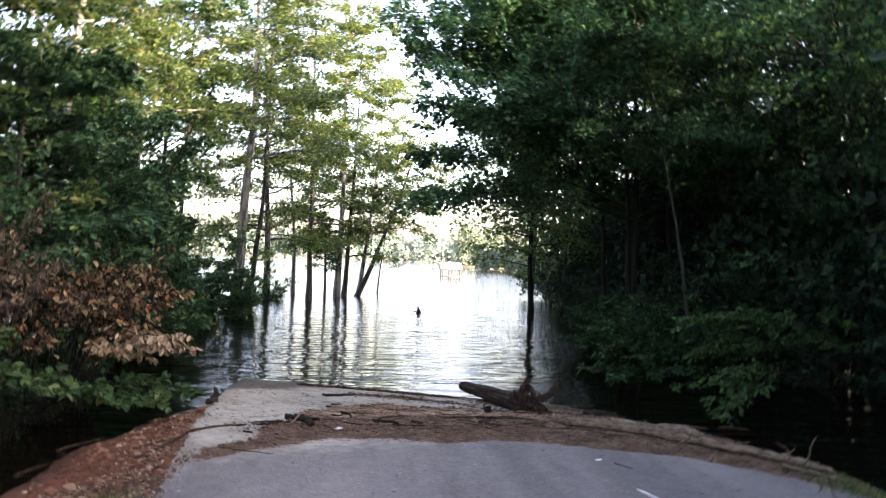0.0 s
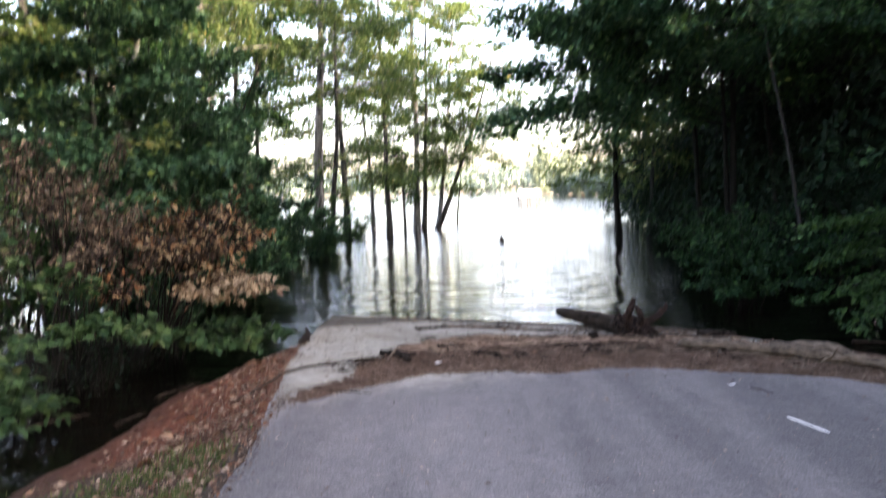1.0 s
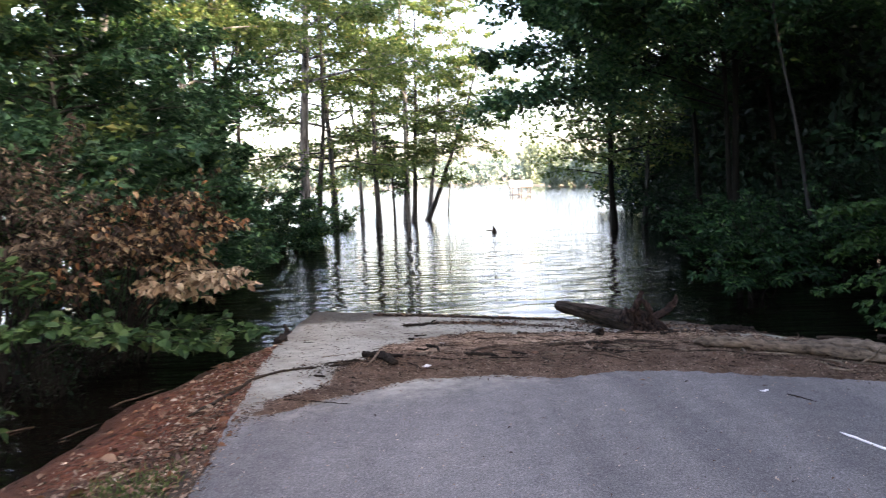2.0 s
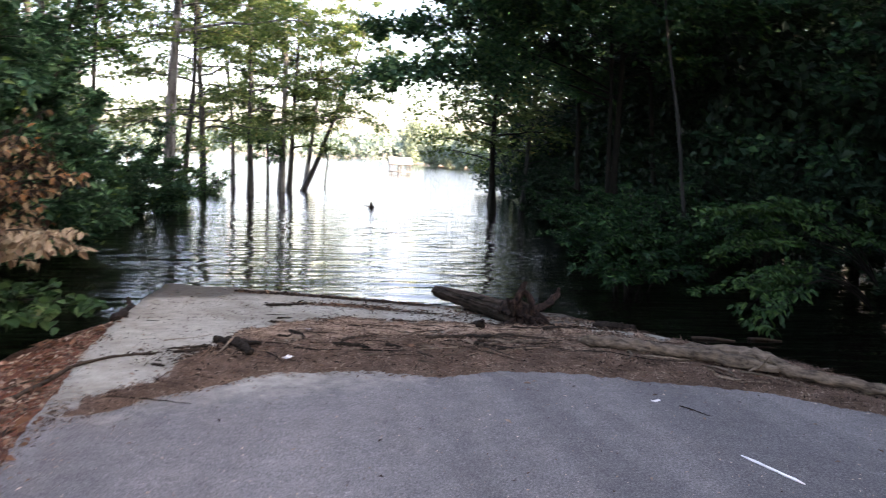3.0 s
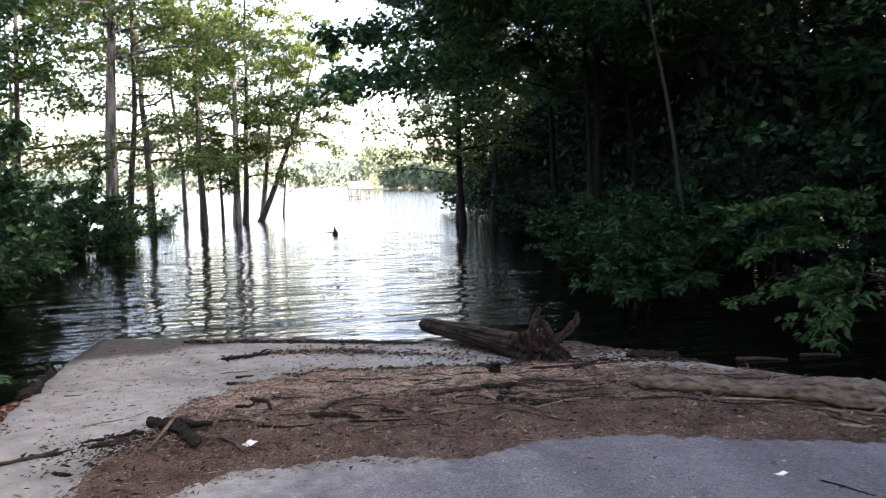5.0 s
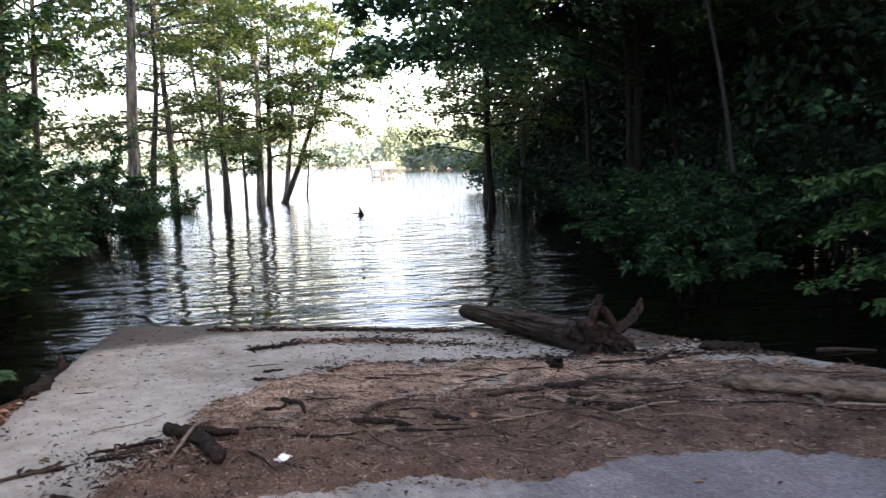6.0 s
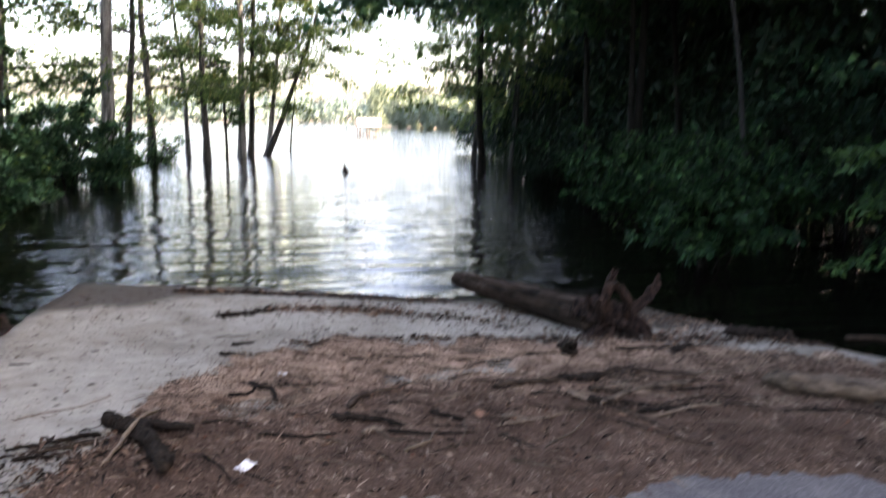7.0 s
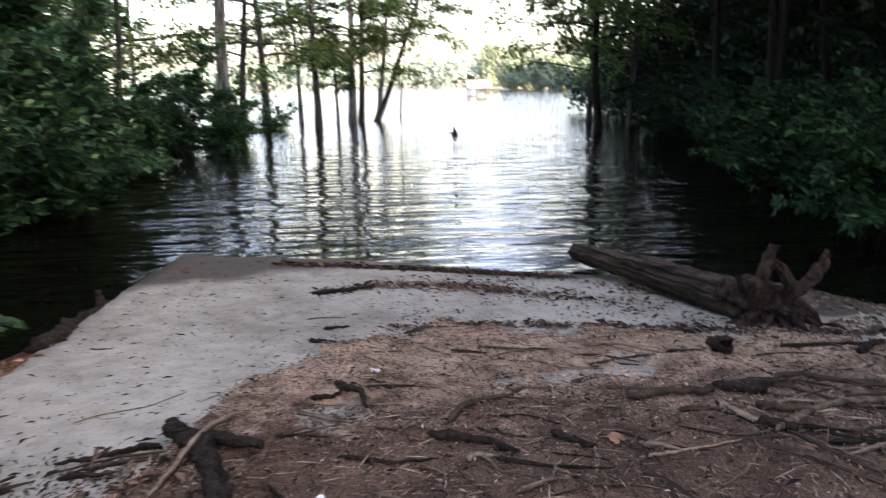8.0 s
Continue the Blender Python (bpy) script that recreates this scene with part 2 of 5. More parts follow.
M_ROOT = wood_material("reddish_root_wood", (0.004, 0.003, 0.003), (0.047, 0.03, 0.023), 24.0, 1.0, 0.85, (1, 1, 0.4), 0.0, 0.12)
M_TWIG = wood_material("thin_brown_twig", (0.09, 0.068, 0.05), (0.3, 0.235, 0.175), 30.0, 0.4, 0.85, (1, 1, 1))
# light green, brightened to serve as the sunlit copy of the wood's leaves
M_LEAF_SUN = leaf_material("light_green_sunlit_leaves", (0.0, (0.046, 0.096, 0.04)), (0.5, (0.094, 0.15, 0.058)), (0.93, (0.15, 0.2, 0.085)), (1.0, (0.25, 0.22, 0.095)), through=0.58, rough=0.42)
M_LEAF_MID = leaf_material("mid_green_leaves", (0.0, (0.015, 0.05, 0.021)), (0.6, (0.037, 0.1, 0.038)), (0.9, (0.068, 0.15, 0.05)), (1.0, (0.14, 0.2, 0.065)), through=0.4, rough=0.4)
# half-shaded copy of the wood's leaves, the shade put into the green
M_LEAF_SHADE = leaf_material("leaves_half_shade_in_colour", (0.0, (0.009, 0.032, 0.019)), (0.6, (0.022, 0.068, 0.035)), (0.9, (0.042, 0.11, 0.05)), (1.0, (0.09, 0.18, 0.066)), through=0.3, rough=0.42)
# lighter copy for upper boughs, with their skylight put into the colour
M_LEAF_OVER = leaf_material("leaves_skylight_in_colour", (0.0, (0.017, 0.054, 0.032)), (0.5, (0.043, 0.118, 0.064)), (0.85, (0.078, 0.175, 0.085)), (1.0, (0.14, 0.24, 0.1)), through=0.46, rough=0.45)
# darkest copy: deep shade under the trees goes into the leaf colour
M_LEAF_DARK = leaf_material("leaves_deep_shade_in_colour", (0.0, (0.006, 0.02, 0.013)), (0.6, (0.012, 0.034, 0.02)), (1.0, (0.026, 0.058, 0.029)), through=0.2)
M_LEAF_FRESH = leaf_material("fresh_spray_leaves", (0.0, (0.014, 0.044, 0.016)), (0.6, (0.03, 0.08, 0.026)), (1.0, (0.075, 0.145, 0.045)), through=0.35, rough=0.45)
# green held down so that the low shrubs look shaded
M_LEAF_WATER = leaf_material("water_leaves_shade_in_colour", (0.0, (0.007, 0.026, 0.013)), (0.55, (0.017, 0.055, 0.026)), (0.88, (0.038, 0.105, 0.043)), (1.0, (0.085, 0.18, 0.065)), through=0.33, rough=0.45)
M_LEAF_SHORE = leaf_material("bluish_green_shrub_leaves", (0.0, (0.013, 0.045, 0.028)), (0.6, (0.03, 0.085, 0.048)), (0.95, (0.062, 0.14, 0.07)), (1.0, (0.14, 0.2, 0.06)), through=0.33)
M_LEAF_BIG = leaf_material("broad_bright_leaves", (0.0, (0.016, 0.046, 0.02)), (0.6, (0.04, 0.09, 0.036)), (0.92, (0.085, 0.15, 0.06)), (1.0, (0.16, 0.18, 0.09)), through=0.35)
M_LEAF_DULL = leaf_material("dull_dead_leaves", (0.0, (0.03, 0.023, 0.019)), (0.5, (0.07, 0.055, 0.045)), (0.85, (0.125, 0.1, 0.078)), (1.0, (0.27, 0.22, 0.165)), through=0.2, rough=0.7)
M_LEAF_DEAD = leaf_material("withered_brown_leaves", (0.0, (0.018, 0.013, 0.01)), (0.45, (0.046, 0.032, 0.024)), (0.58, (0.1, 0.062, 0.037)), (0.65, (0.26, 0.125, 0.055)), (0.76, (0.16, 0.11, 0.07)), (1.0, (0.38, 0.3, 0.2)), through=0.25, rough=0.7)
M_LEAF_TAN = leaf_material("bleached_tan_leaves", (0.0, (0.09, 0.058, 0.036)), (0.4, (0.2, 0.145, 0.095)), (1.0, (0.42, 0.35, 0.26)), through=0.22, rough=0.7)
# distance haze is mixed into the far shore's leaf colour
M_LEAF_FAR = leaf_material("far_leaves_haze_in_colour", (0.0, (0.16, 0.24, 0.25)), (1.0, (0.24, 0.33, 0.32)), through=0.2)
# paled and blued to stand for haze over the point
M_LEAF_PEN = leaf_material("bank_leaves_haze_in_colour", (0.0, (0.14, 0.19, 0.16)), (1.0, (0.21, 0.275, 0.23)), through=0.3)
M_CHIP = island_material("bark_chips_and_straw", (0.0, (0.026, 0.018, 0.013)), (0.4, (0.105, 0.069, 0.05)), (0.75, (0.23, 0.16, 0.12)), (0.93, (0.33, 0.255, 0.195)), (1.0, (0.46, 0.385, 0.305)), patchy=0.9)
M_WRACK = island_material("wet_dark_debris", (0.0, (0.01, 0.008, 0.006)), (0.6, (0.045, 0.032, 0.024)), (0.9, (0.12, 0.078, 0.054)), (1.0, (0.26, 0.17, 0.11)))
M_STRAW = island_material("pale_pine_straw", (0.0, (0.13, 0.086, 0.057)), (0.5, (0.43, 0.3, 0.212)), (1.0, (0.7, 0.56, 0.44)), patchy=0.5)
M_FALLEN = island_material("fallen_dry_leaves", (0.0, (0.085, 0.038, 0.022)), (0.5, (0.19, 0.1, 0.062)), (0.85, (0.27, 0.185, 0.13)), (1.0, (0.43, 0.36, 0.29)))
M_GRASS = leaf_material("short_verge_grass", (0.0, (0.04, 0.075, 0.025)), (0.75, (0.085, 0.13, 0.045)), (1.0, (0.2, 0.19, 0.09)), through=0.3)
M_PAPER = plain_material("white_paper", (0.72, 0.7, 0.68), (0.82, 0.81, 0.79), 40.0, 0.7)
M_ROOF = plain_material("white_metal_roof", (0.6, 0.6, 0.59), (0.7, 0.7, 0.69), 3.0, 0.45)
M_POST = plain_material("dark_post_and_eave_timber", (0.03, 0.026, 0.022), (0.07, 0.06, 0.05), 6.0, 0.8)
M_TIMBER = plain_material("grey_dock_timber", (0.08, 0.07, 0.06), (0.16, 0.14, 0.12), 6.0, 0.8)


# ---------------------------------------------------------------- mesh helpers
def mesh_np(name, verts, faces, material, smooth=True):
    """A mesh from arrays: vertices n x 3, faces m x k."""
    me = bpy.data.meshes.new(name)
    faces = np.ascontiguousarray(faces, dtype=np.int32)
    m, k = faces.shape
    me.vertices.add(len(verts))
    me.vertices.foreach_set("co", np.ascontiguousarray(verts, dtype=np.float32).ravel())
    me.loops.add(m * k)
    me.loops.foreach_set("vertex_index", faces.ravel())
    me.polygons.add(m)
    me.polygons.foreach_set("loop_start", np.arange(0, m * k, k, dtype=np.int32))
    me.polygons.foreach_set("use_smooth", np.full(m, smooth))
    me.update(calc_edges=True)
    me.materials.append(material)
    return me


def empty(name, at=(0, 0, 0)):
    e = new(name)
    e.empty_display_size = 0.2
    e.location = at
    return e


def part(name, verts, faces, material, parent, label="", smooth=True):
    ob = new(name, mesh_np(name, verts, faces, material, smooth))
    ob.parent = parent
    if label:
        tagged(ob, label)
    return ob


def joined(pieces):
    """One vertex and face array from several with faces of one size."""
    vs, fs, n = [], [], 0
    for v, f in pieces:
        vs.append(v)
        fs.append(np.asarray(f) + n)
        n += len(v)
    return np.concatenate(vs), np.concatenate(fs)


def unit(a):
    return a / np.maximum(np.linalg.norm(a, axis=-1, keepdims=True), 1e-9)


def tube(path, radii, sides=6, cap=False, rough=0.0, rng=None, ridge=0.0, twist=0.12):
    """A tapered tube of quads along a line; rough: knots and hollows, as a share of the radius."""
    p, r = np.asarray(path, float), np.asarray(radii, float)
    if cap:
        p, r = np.r_[p[:1], p, p[-1:]], np.r_[r[:1] * 0.03, r, r[-1:] * 0.03]
    t = unit(np.gradient(p, axis=0) + 1e-9)
    if cap:
        t[0], t[-1] = t[2], t[-3]
    ref = np.array([0.0, 0, 1]) if abs(t[:, 2]).mean() < 0.8 else np.array([1.0, 0, 0])
    s = unit(np.cross(t, ref))
    u = np.cross(s, t)
    a = np.arange(sides) * 2 * np.pi / sides
    rr = np.repeat(r[:, None], sides, 1)
    if rough and rng is not None:
        rr = rr * (1 + rough * (rng.standard_normal(rr.shape) * 0.5 + rng.standard_normal((1, sides))))
    if ridge:  # fibres and folds that wind along the wood
        w = np.arange(len(p))[:, None] * twist
        rr = rr * (1 + ridge * (0.6 * np.sin(3 * a[None] + w) + 0.55 * np.abs(np.sin(3.5 * a[None] - 1.3 * w)) - 0.4 + 0.35 * np.sin(8 * a[None] + 0.7 * w + np.sin(3 * w))))
    v = p[:, None] + rr[..., None] * (np.cos(a)[None, :, None] * s[:, None] + np.sin(a)[None, :, None] * u[:, None])
    n = len(p)
    i, j = np.meshgrid(np.arange(n - 1), np.arange(sides), indexing="ij")
    j2 = (j + 1) % sides
    f = np.stack([i * sides + j, i * sides + j2, (i + 1) * sides + j2, (i + 1) * sides + j], -1).reshape(-1, 4)
    return v.reshape(-1, 3), f


def curve(points, n=12):
    """A smooth line through a few points."""
    p = np.asarray(points, float)
    d = np.r_[0, np.cumsum(np.linalg.norm(np.diff(p, axis=0), axis=1))]
    t = np.linspace(0, d[-1], n)
    q = np.stack([np.interp(t, d, p[:, i]) for i in range(3)], 1)
    for _ in range(2):
        q[1:-1] = (q[:-2] + 2 * q[1:-1] + q[2:]) / 4
    return q


def leaves(at, way, up, size, width=0.5, fold=0.12, fine=False):
    """Folded leaves: at their stalk, towards way, facing up. fine: with a rounder outline."""
    way = unit(way)
    side = unit(np.cross(way, up))
    face = np.cross(side, way)
    L = np.asarray(size)[:, None]
    w = L * width / 2
    fold = np.minimum(fold, 0.4 * width)
    if fine:
        ring = [(0.0, 0.0, 0.0), (0.28, 0.95, 0.8), (0.66, 0.8, 0.6), (1.0, 0.0, -0.9), (0.66, -0.8, 0.6), (0.28, -0.95, 0.8)]
        v = np.stack([at + way * L * a + side * w * b + face * L * fold * c for a, b, c in ring], 1)
        f = np.array([[0, 1, 2, 3], [0, 3, 4, 5]])
    else:
        ring = [(0.0, 0.0, 0.0), (0.45, 1.0, 1.0), (1.0, 0.0, -0.4), (0.45, -1.0, 1.0)]
        v = np.stack([at + way * L * a + side * w * b + face * L * fold * c for a, b, c in ring], 1)
        f = np.array([[0, 1, 2], [0, 2, 3]])
    k = len(ring)
    faces = (np.arange(len(at))[:, None, None] * k + f[None]).reshape(-1, f.shape[1])
    return v.reshape(-1, 3), faces


# ---------------------------------------------------------------- the lie of the land
def step(v, a, b):
    s = np.clip((v - a) / (b - a), 0, 1)
    return s * s * (3 - 2 * s)


def edge_left(y):
    return np.interp(y, [-15, 6, 8, 9.4, 11, 13.5, 18], [-1.2, -1.53, -1.74, -1.9, -2.05, -2.17, -2.2])


def edge_right(y):
    return np.interp(y, [-15, 6, 8, 9.5, 10.2, 11.2, 13, 18], [5.1, 4.8, 4.75, 4.5, 4.15, 3.95, 4.0, 4.0])


def road_z(x, y):
    z = 0.869 - 0.047 * y - 0.022 * np.maximum(y - 9, 0) + 0.006 * np.maximum(4.5 - np.maximum(y, -6), 0) ** 2
    return z - 0.029 * (x + 2.1) * step(y, 10, 13.5)


def lumps(x, y):
    return (np.sin(1.7 * x + 0.6 * y) * np.sin(1.3 * y - 0.5 * x + 1) + 0.5 * np.sin(4.1 * x + 2) * np.sin(3.7 * y + x)
            + 0.3 * np.sin(9.3 * x + 4 * y) * np.sin(8.1 * y - 3 * x))


def land_z(x, y):
    """The natural ground: banks beside the road, the lake bed, and the far shores."""
    x, y = np.asarray(x, float), np.asarray(y, float)
    l, r = np.maximum(edge_left(y) - x, 0), np.maximum(x - edge_right(y), 0)
    z = road_z(np.clip(x, edge_left(y), edge_right(y)), np.minimum(y, 26)) - 0.25 * l - (0.25 + 0.25 * (1 - step(y, 8.0, 10.0))) * r
    z = z + 0.035 * lumps(x, y) * step(l + r, 0.05, 0.8) - (0.02 + 0.11 * step(y, 11.0, 13.0)) * step(l + r, 0, 0.12)
    z = np.maximum(z, -1.3 + 0.1 * lumps(x * 0.2, y * 0.2))
    # hill added behind the wood to block the sky between its trunks
    rise = 7.0 * step(x, 17, 48) * (1 - step(y, 70, 100)) * 1.0
    z = np.maximum(z, -0.9 + rise * 1.2)
    z = np.maximum(z, -1.3 + 3.0 * step(y, 385, 420) + 5 * step(y, 420, 560))
    z = np.maximum(z, -1.3 + 3.0 * step(-x, 230, 270))
    penins = step(x - 0.02 * (y - 120), 28, 31) * step(y + 3.2 * (x - 30), 160, 172) * (1 - step(y, 240, 290))
    z = np.maximum(z, -1.3 + 1.5 * penins)
    behind = step(-y, 10, 30)
    return np.maximum(z, behind * 1.6 - 1.3 * (1 - behind))


def grid(xs, ys, zf):
    x, y = np.meshgrid(xs, ys, indexing="ij")
    v = np.stack([x, y, zf(x, y)], -1).reshape(-1, 3)
    i, j = np.meshgrid(np.arange(len(xs) - 1), np.arange(len(ys) - 1), indexing="ij")
    n = len(ys)
    f = np.stack([i * n + j, (i + 1) * n + j, (i + 1) * n + j + 1, i * n + j + 1], -1).reshape(-1, 4)
    return v, f


def under_road(x, y):
    """The ground sheet, which dips below the road slab."""
    inside = step(np.minimum(x - edge_left(y), edge_right(y) - x), 0.02, 0.2) * (1 - step(y, 16.2, 17.0))
    return land_z(x, y) - 0.09 * inside


xs = np.unique(np.r_[np.linspace(-900, -60, 29), np.linspace(-60, -10, 36), np.linspace(-10, -5, 18), np.linspace(-5, 7, 81), np.linspace(7, 14, 20), np.linspace(14, 60, 47), np.linspace(60, 900, 29)])
ys = np.unique(np.r_[np.linspace(-400, -20, 20), np.linspace(-20, 3, 24), np.linspace(3, 18, 95), np.linspace(18, 60, 30), np.linspace(60, 400, 60), np.linspace(360, 1200, 22)])
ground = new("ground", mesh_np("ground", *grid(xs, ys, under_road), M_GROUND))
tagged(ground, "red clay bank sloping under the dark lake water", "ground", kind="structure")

water = new("water", mesh_np("water", *grid(np.linspace(-900, 900, 13), np.linspace(-60, 1200, 13), lambda x, y: 0 * x), M_WATER))
tagged(water, "rippled brown lake water mirroring the pale sky", "water", kind="structure")

# the road: a slab with its own edges, running down into the lake
ry = np.linspace(-15, 17, 321)
ru = np.r_[0, np.linspace(0, 1, 39), 1]
u_, y_ = np.meshgrid(ru, ry, indexing="ij")
wobble = 0.012 * np.sin(3 * y_ + 1) + 0.008 * np.sin(13 * y_) + 0.006 * np.sin(29 * y_)
x_ = edge_left(y_) + (edge_right(y_) - edge_left(y_)) * u_ + wobble * (np.abs(2 * u_ - 1) > 0.99)
z_ = road_z(x_, y_) + 0.006 * lumps(0.5 * x_, 0.5 * y_) + 0.008
z_[0] -= 0.1
z_[-1] -= 0.1
x_[0], x_[-1] = x_[1] - 0.03, x_[-2] + 0.03
n_ = len(ry)
i_, j_ = np.meshgrid(np.arange(40), np.arange(n_ - 1), indexing="ij")
road = new("road", mesh_np("road", np.stack([x_, y_, z_], -1).reshape(-1, 3),
           np.stack([i_ * n_ + j_, (i_ + 1) * n_ + j_, (i_ + 1) * n_ + j_ + 1, i_ * n_ + j_ + 1], -1).reshape(-1, 4), M_ROAD))
tagged(road, "worn grey asphalt road running down under lake water", "road", kind="structure")


def top_z(x, y):
    """The surface that things rest on."""
    x, y = np.asarray(x, float), np.asarray(y, float)
    on = (x > edge_left(y)) & (x < edge_right(y))
    return np.where(on, road_z(x, y) + 0.008, land_z(x, y)) + bed_rise(x, y)


# the flood-line bed of mulch across the road
BED_X = [-1.6, -1.35, -1.0, -0.62, -0.2, 0.55, 1.25, 1.7, 2.2, 2.75, 3.3, 3.8, 4.2, 4.5, 4.8, 5.3]
BED_LOW = [7.55, 7.68, 8.02, 8.32, 8.68, 8.68, 8.42, 8.56, 8.52, 8.25, 7.95, 7.65, 7.2, 6.8, 6.3, 5.9]
BED_HIGH = [7.8, 8.2, 8.75, 10.5, 11.25, 11.75, 11.5, 11.4, 11.2, 11.0, 10.55, 10.1, 9.5, 9.0, 8.4, 7.6]


def bed_rise(x, y):
    ragged = 0.10 * np.sin(7 * x + 3 * y) + 0.07 * np.sin(17 * x - 5 * y) + 0.05 * np.sin(31 * x + 13 * y)
    low, high = np.interp(x, BED_X, BED_LOW), np.interp(x, BED_X, BED_HIGH)
    s = np.minimum(y - low + 0.22 * ragged + 0.03 * np.sin(41 * x + 3) * np.sin(13 * x), high - y + 1.4 * ragged)
    for cx, cy, rx, ry in ((1.22, 10.45, 0.32, 0.16), (-0.1, 10.06, 0.2, 0.13), (1.75, 10.75, 0.3, 0.1)):  # patches swept bare
        s = np.minimum(s, 0.25 * (np.hypot((x - cx) / rx, (y - cy) / ry) - 1 + 3 * ragged))
    s = np.minimum(s, np.minimum(x + 1.6, 5.3 - x))
    body = step(s, 0.0, 0.2)
    crest = 0.5 + 0.5 * step(y - low, 0.1, 0.7) - 0.35 * step(y, 10.2, 11.4)
    return np.where(s > 0, body * crest * (0.05 + 0.02 * lumps(1.6 * x, 2.4 * y)), 0)


def bed_sheet(x, y):
    on = (x > edge_left(y)) & (x < edge_right(y))
    base = np.where(on, road_z(x, y) + 0.008, land_z(x, y))
    b = bed_rise(x, y)
    fine = 0.006 * np.sin(23 * x + 9 * y) * np.sin(27 * y - 7 * x)
    return base + np.where(b > 0.004, b + fine, -0.03)


bed = new("debris_bed", mesh_np("debris_bed", *grid(np.linspace(-1.7, 5.4, 240), np.linspace(5.8, 12.1, 210), bed_sheet), M_MULCH))
tagged(bed, "flood-line bed of brown bark mulch and pine straw on the road", "debris", kind="stuff")


# ---------------------------------------------------------------- trees and shrubs
UP = np.array([0.0, 0, 1])


def grow_twigs(rng, limbs, each, reach, lift, flat=0.6):
    """Twigs along limbs: starts, ways and lengths."""
    a, w, l = [], [], []
    for line, length in limbs:
        d = unit(np.gradient(line, axis=0))
        n = max(3, int(each))
        u = rng.uniform(0.25, 1.0, n) * (len(line) - 1)
        i = np.minimum(u.astype(int), len(line) - 2)
        f = (u - i)[:, None]
        at = line[i] * (1 - f) + line[i + 1] * f
        lateral = unit(np.cross(d[i], UP) + 1e-6) * rng.choice([-1.0, 1.0], n)[:, None]
        way = unit(0.65 * d[i] + 0.75 * lateral + rng.normal(0, 0.35, (n, 3)) * [1, 1, flat] + UP * lift)
        a.append(at)
        w.append(way)
        l.append(length * reach * (1.15 - 0.7 * u / (len(line) - 1)) * rng.uniform(0.6, 1.25, n))
    return np.concatenate(a), np.concatenate(w), np.concatenate(l)


def twig_leaves(rng, twigs, count, size, width, fine, hang=0.15, spread=0.15, heavy=0.0, flat=0.6):
    a, w, l = twigs
    p = l * (1 - heavy + heavy * 2 * np.clip(a[:, 2] / a[:, 2].max(), 0, 1) ** 1.5)
    i = rng.choice(len(a), count, p=p / p.sum())
    v = rng.random(count) ** 0.75
    at = a[i] + w[i] * (l[i] * v)[:, None] + rng.normal(0, spread, (count, 3)) * [1, 1, flat] * l[i][:, None] - UP * (0.12 * l[i] * v * v)[:, None]
    lateral = unit(np.cross(w[i], UP) + 1e-6) * rng.choice([-1.0, 1.0], count)[:, None]
    way = unit(0.5 * w[i] + 0.7 * lateral + rng.normal(0, 0.35, (count, 3)) - UP * hang)
    up = unit(UP * 0.9 + rng.normal(0, 0.32 + 0.28 * flat, (count, 3)))
    return leaves(at, way, up, size * rng.uniform(0.65, 1.3, count), width, 0.12, fine)


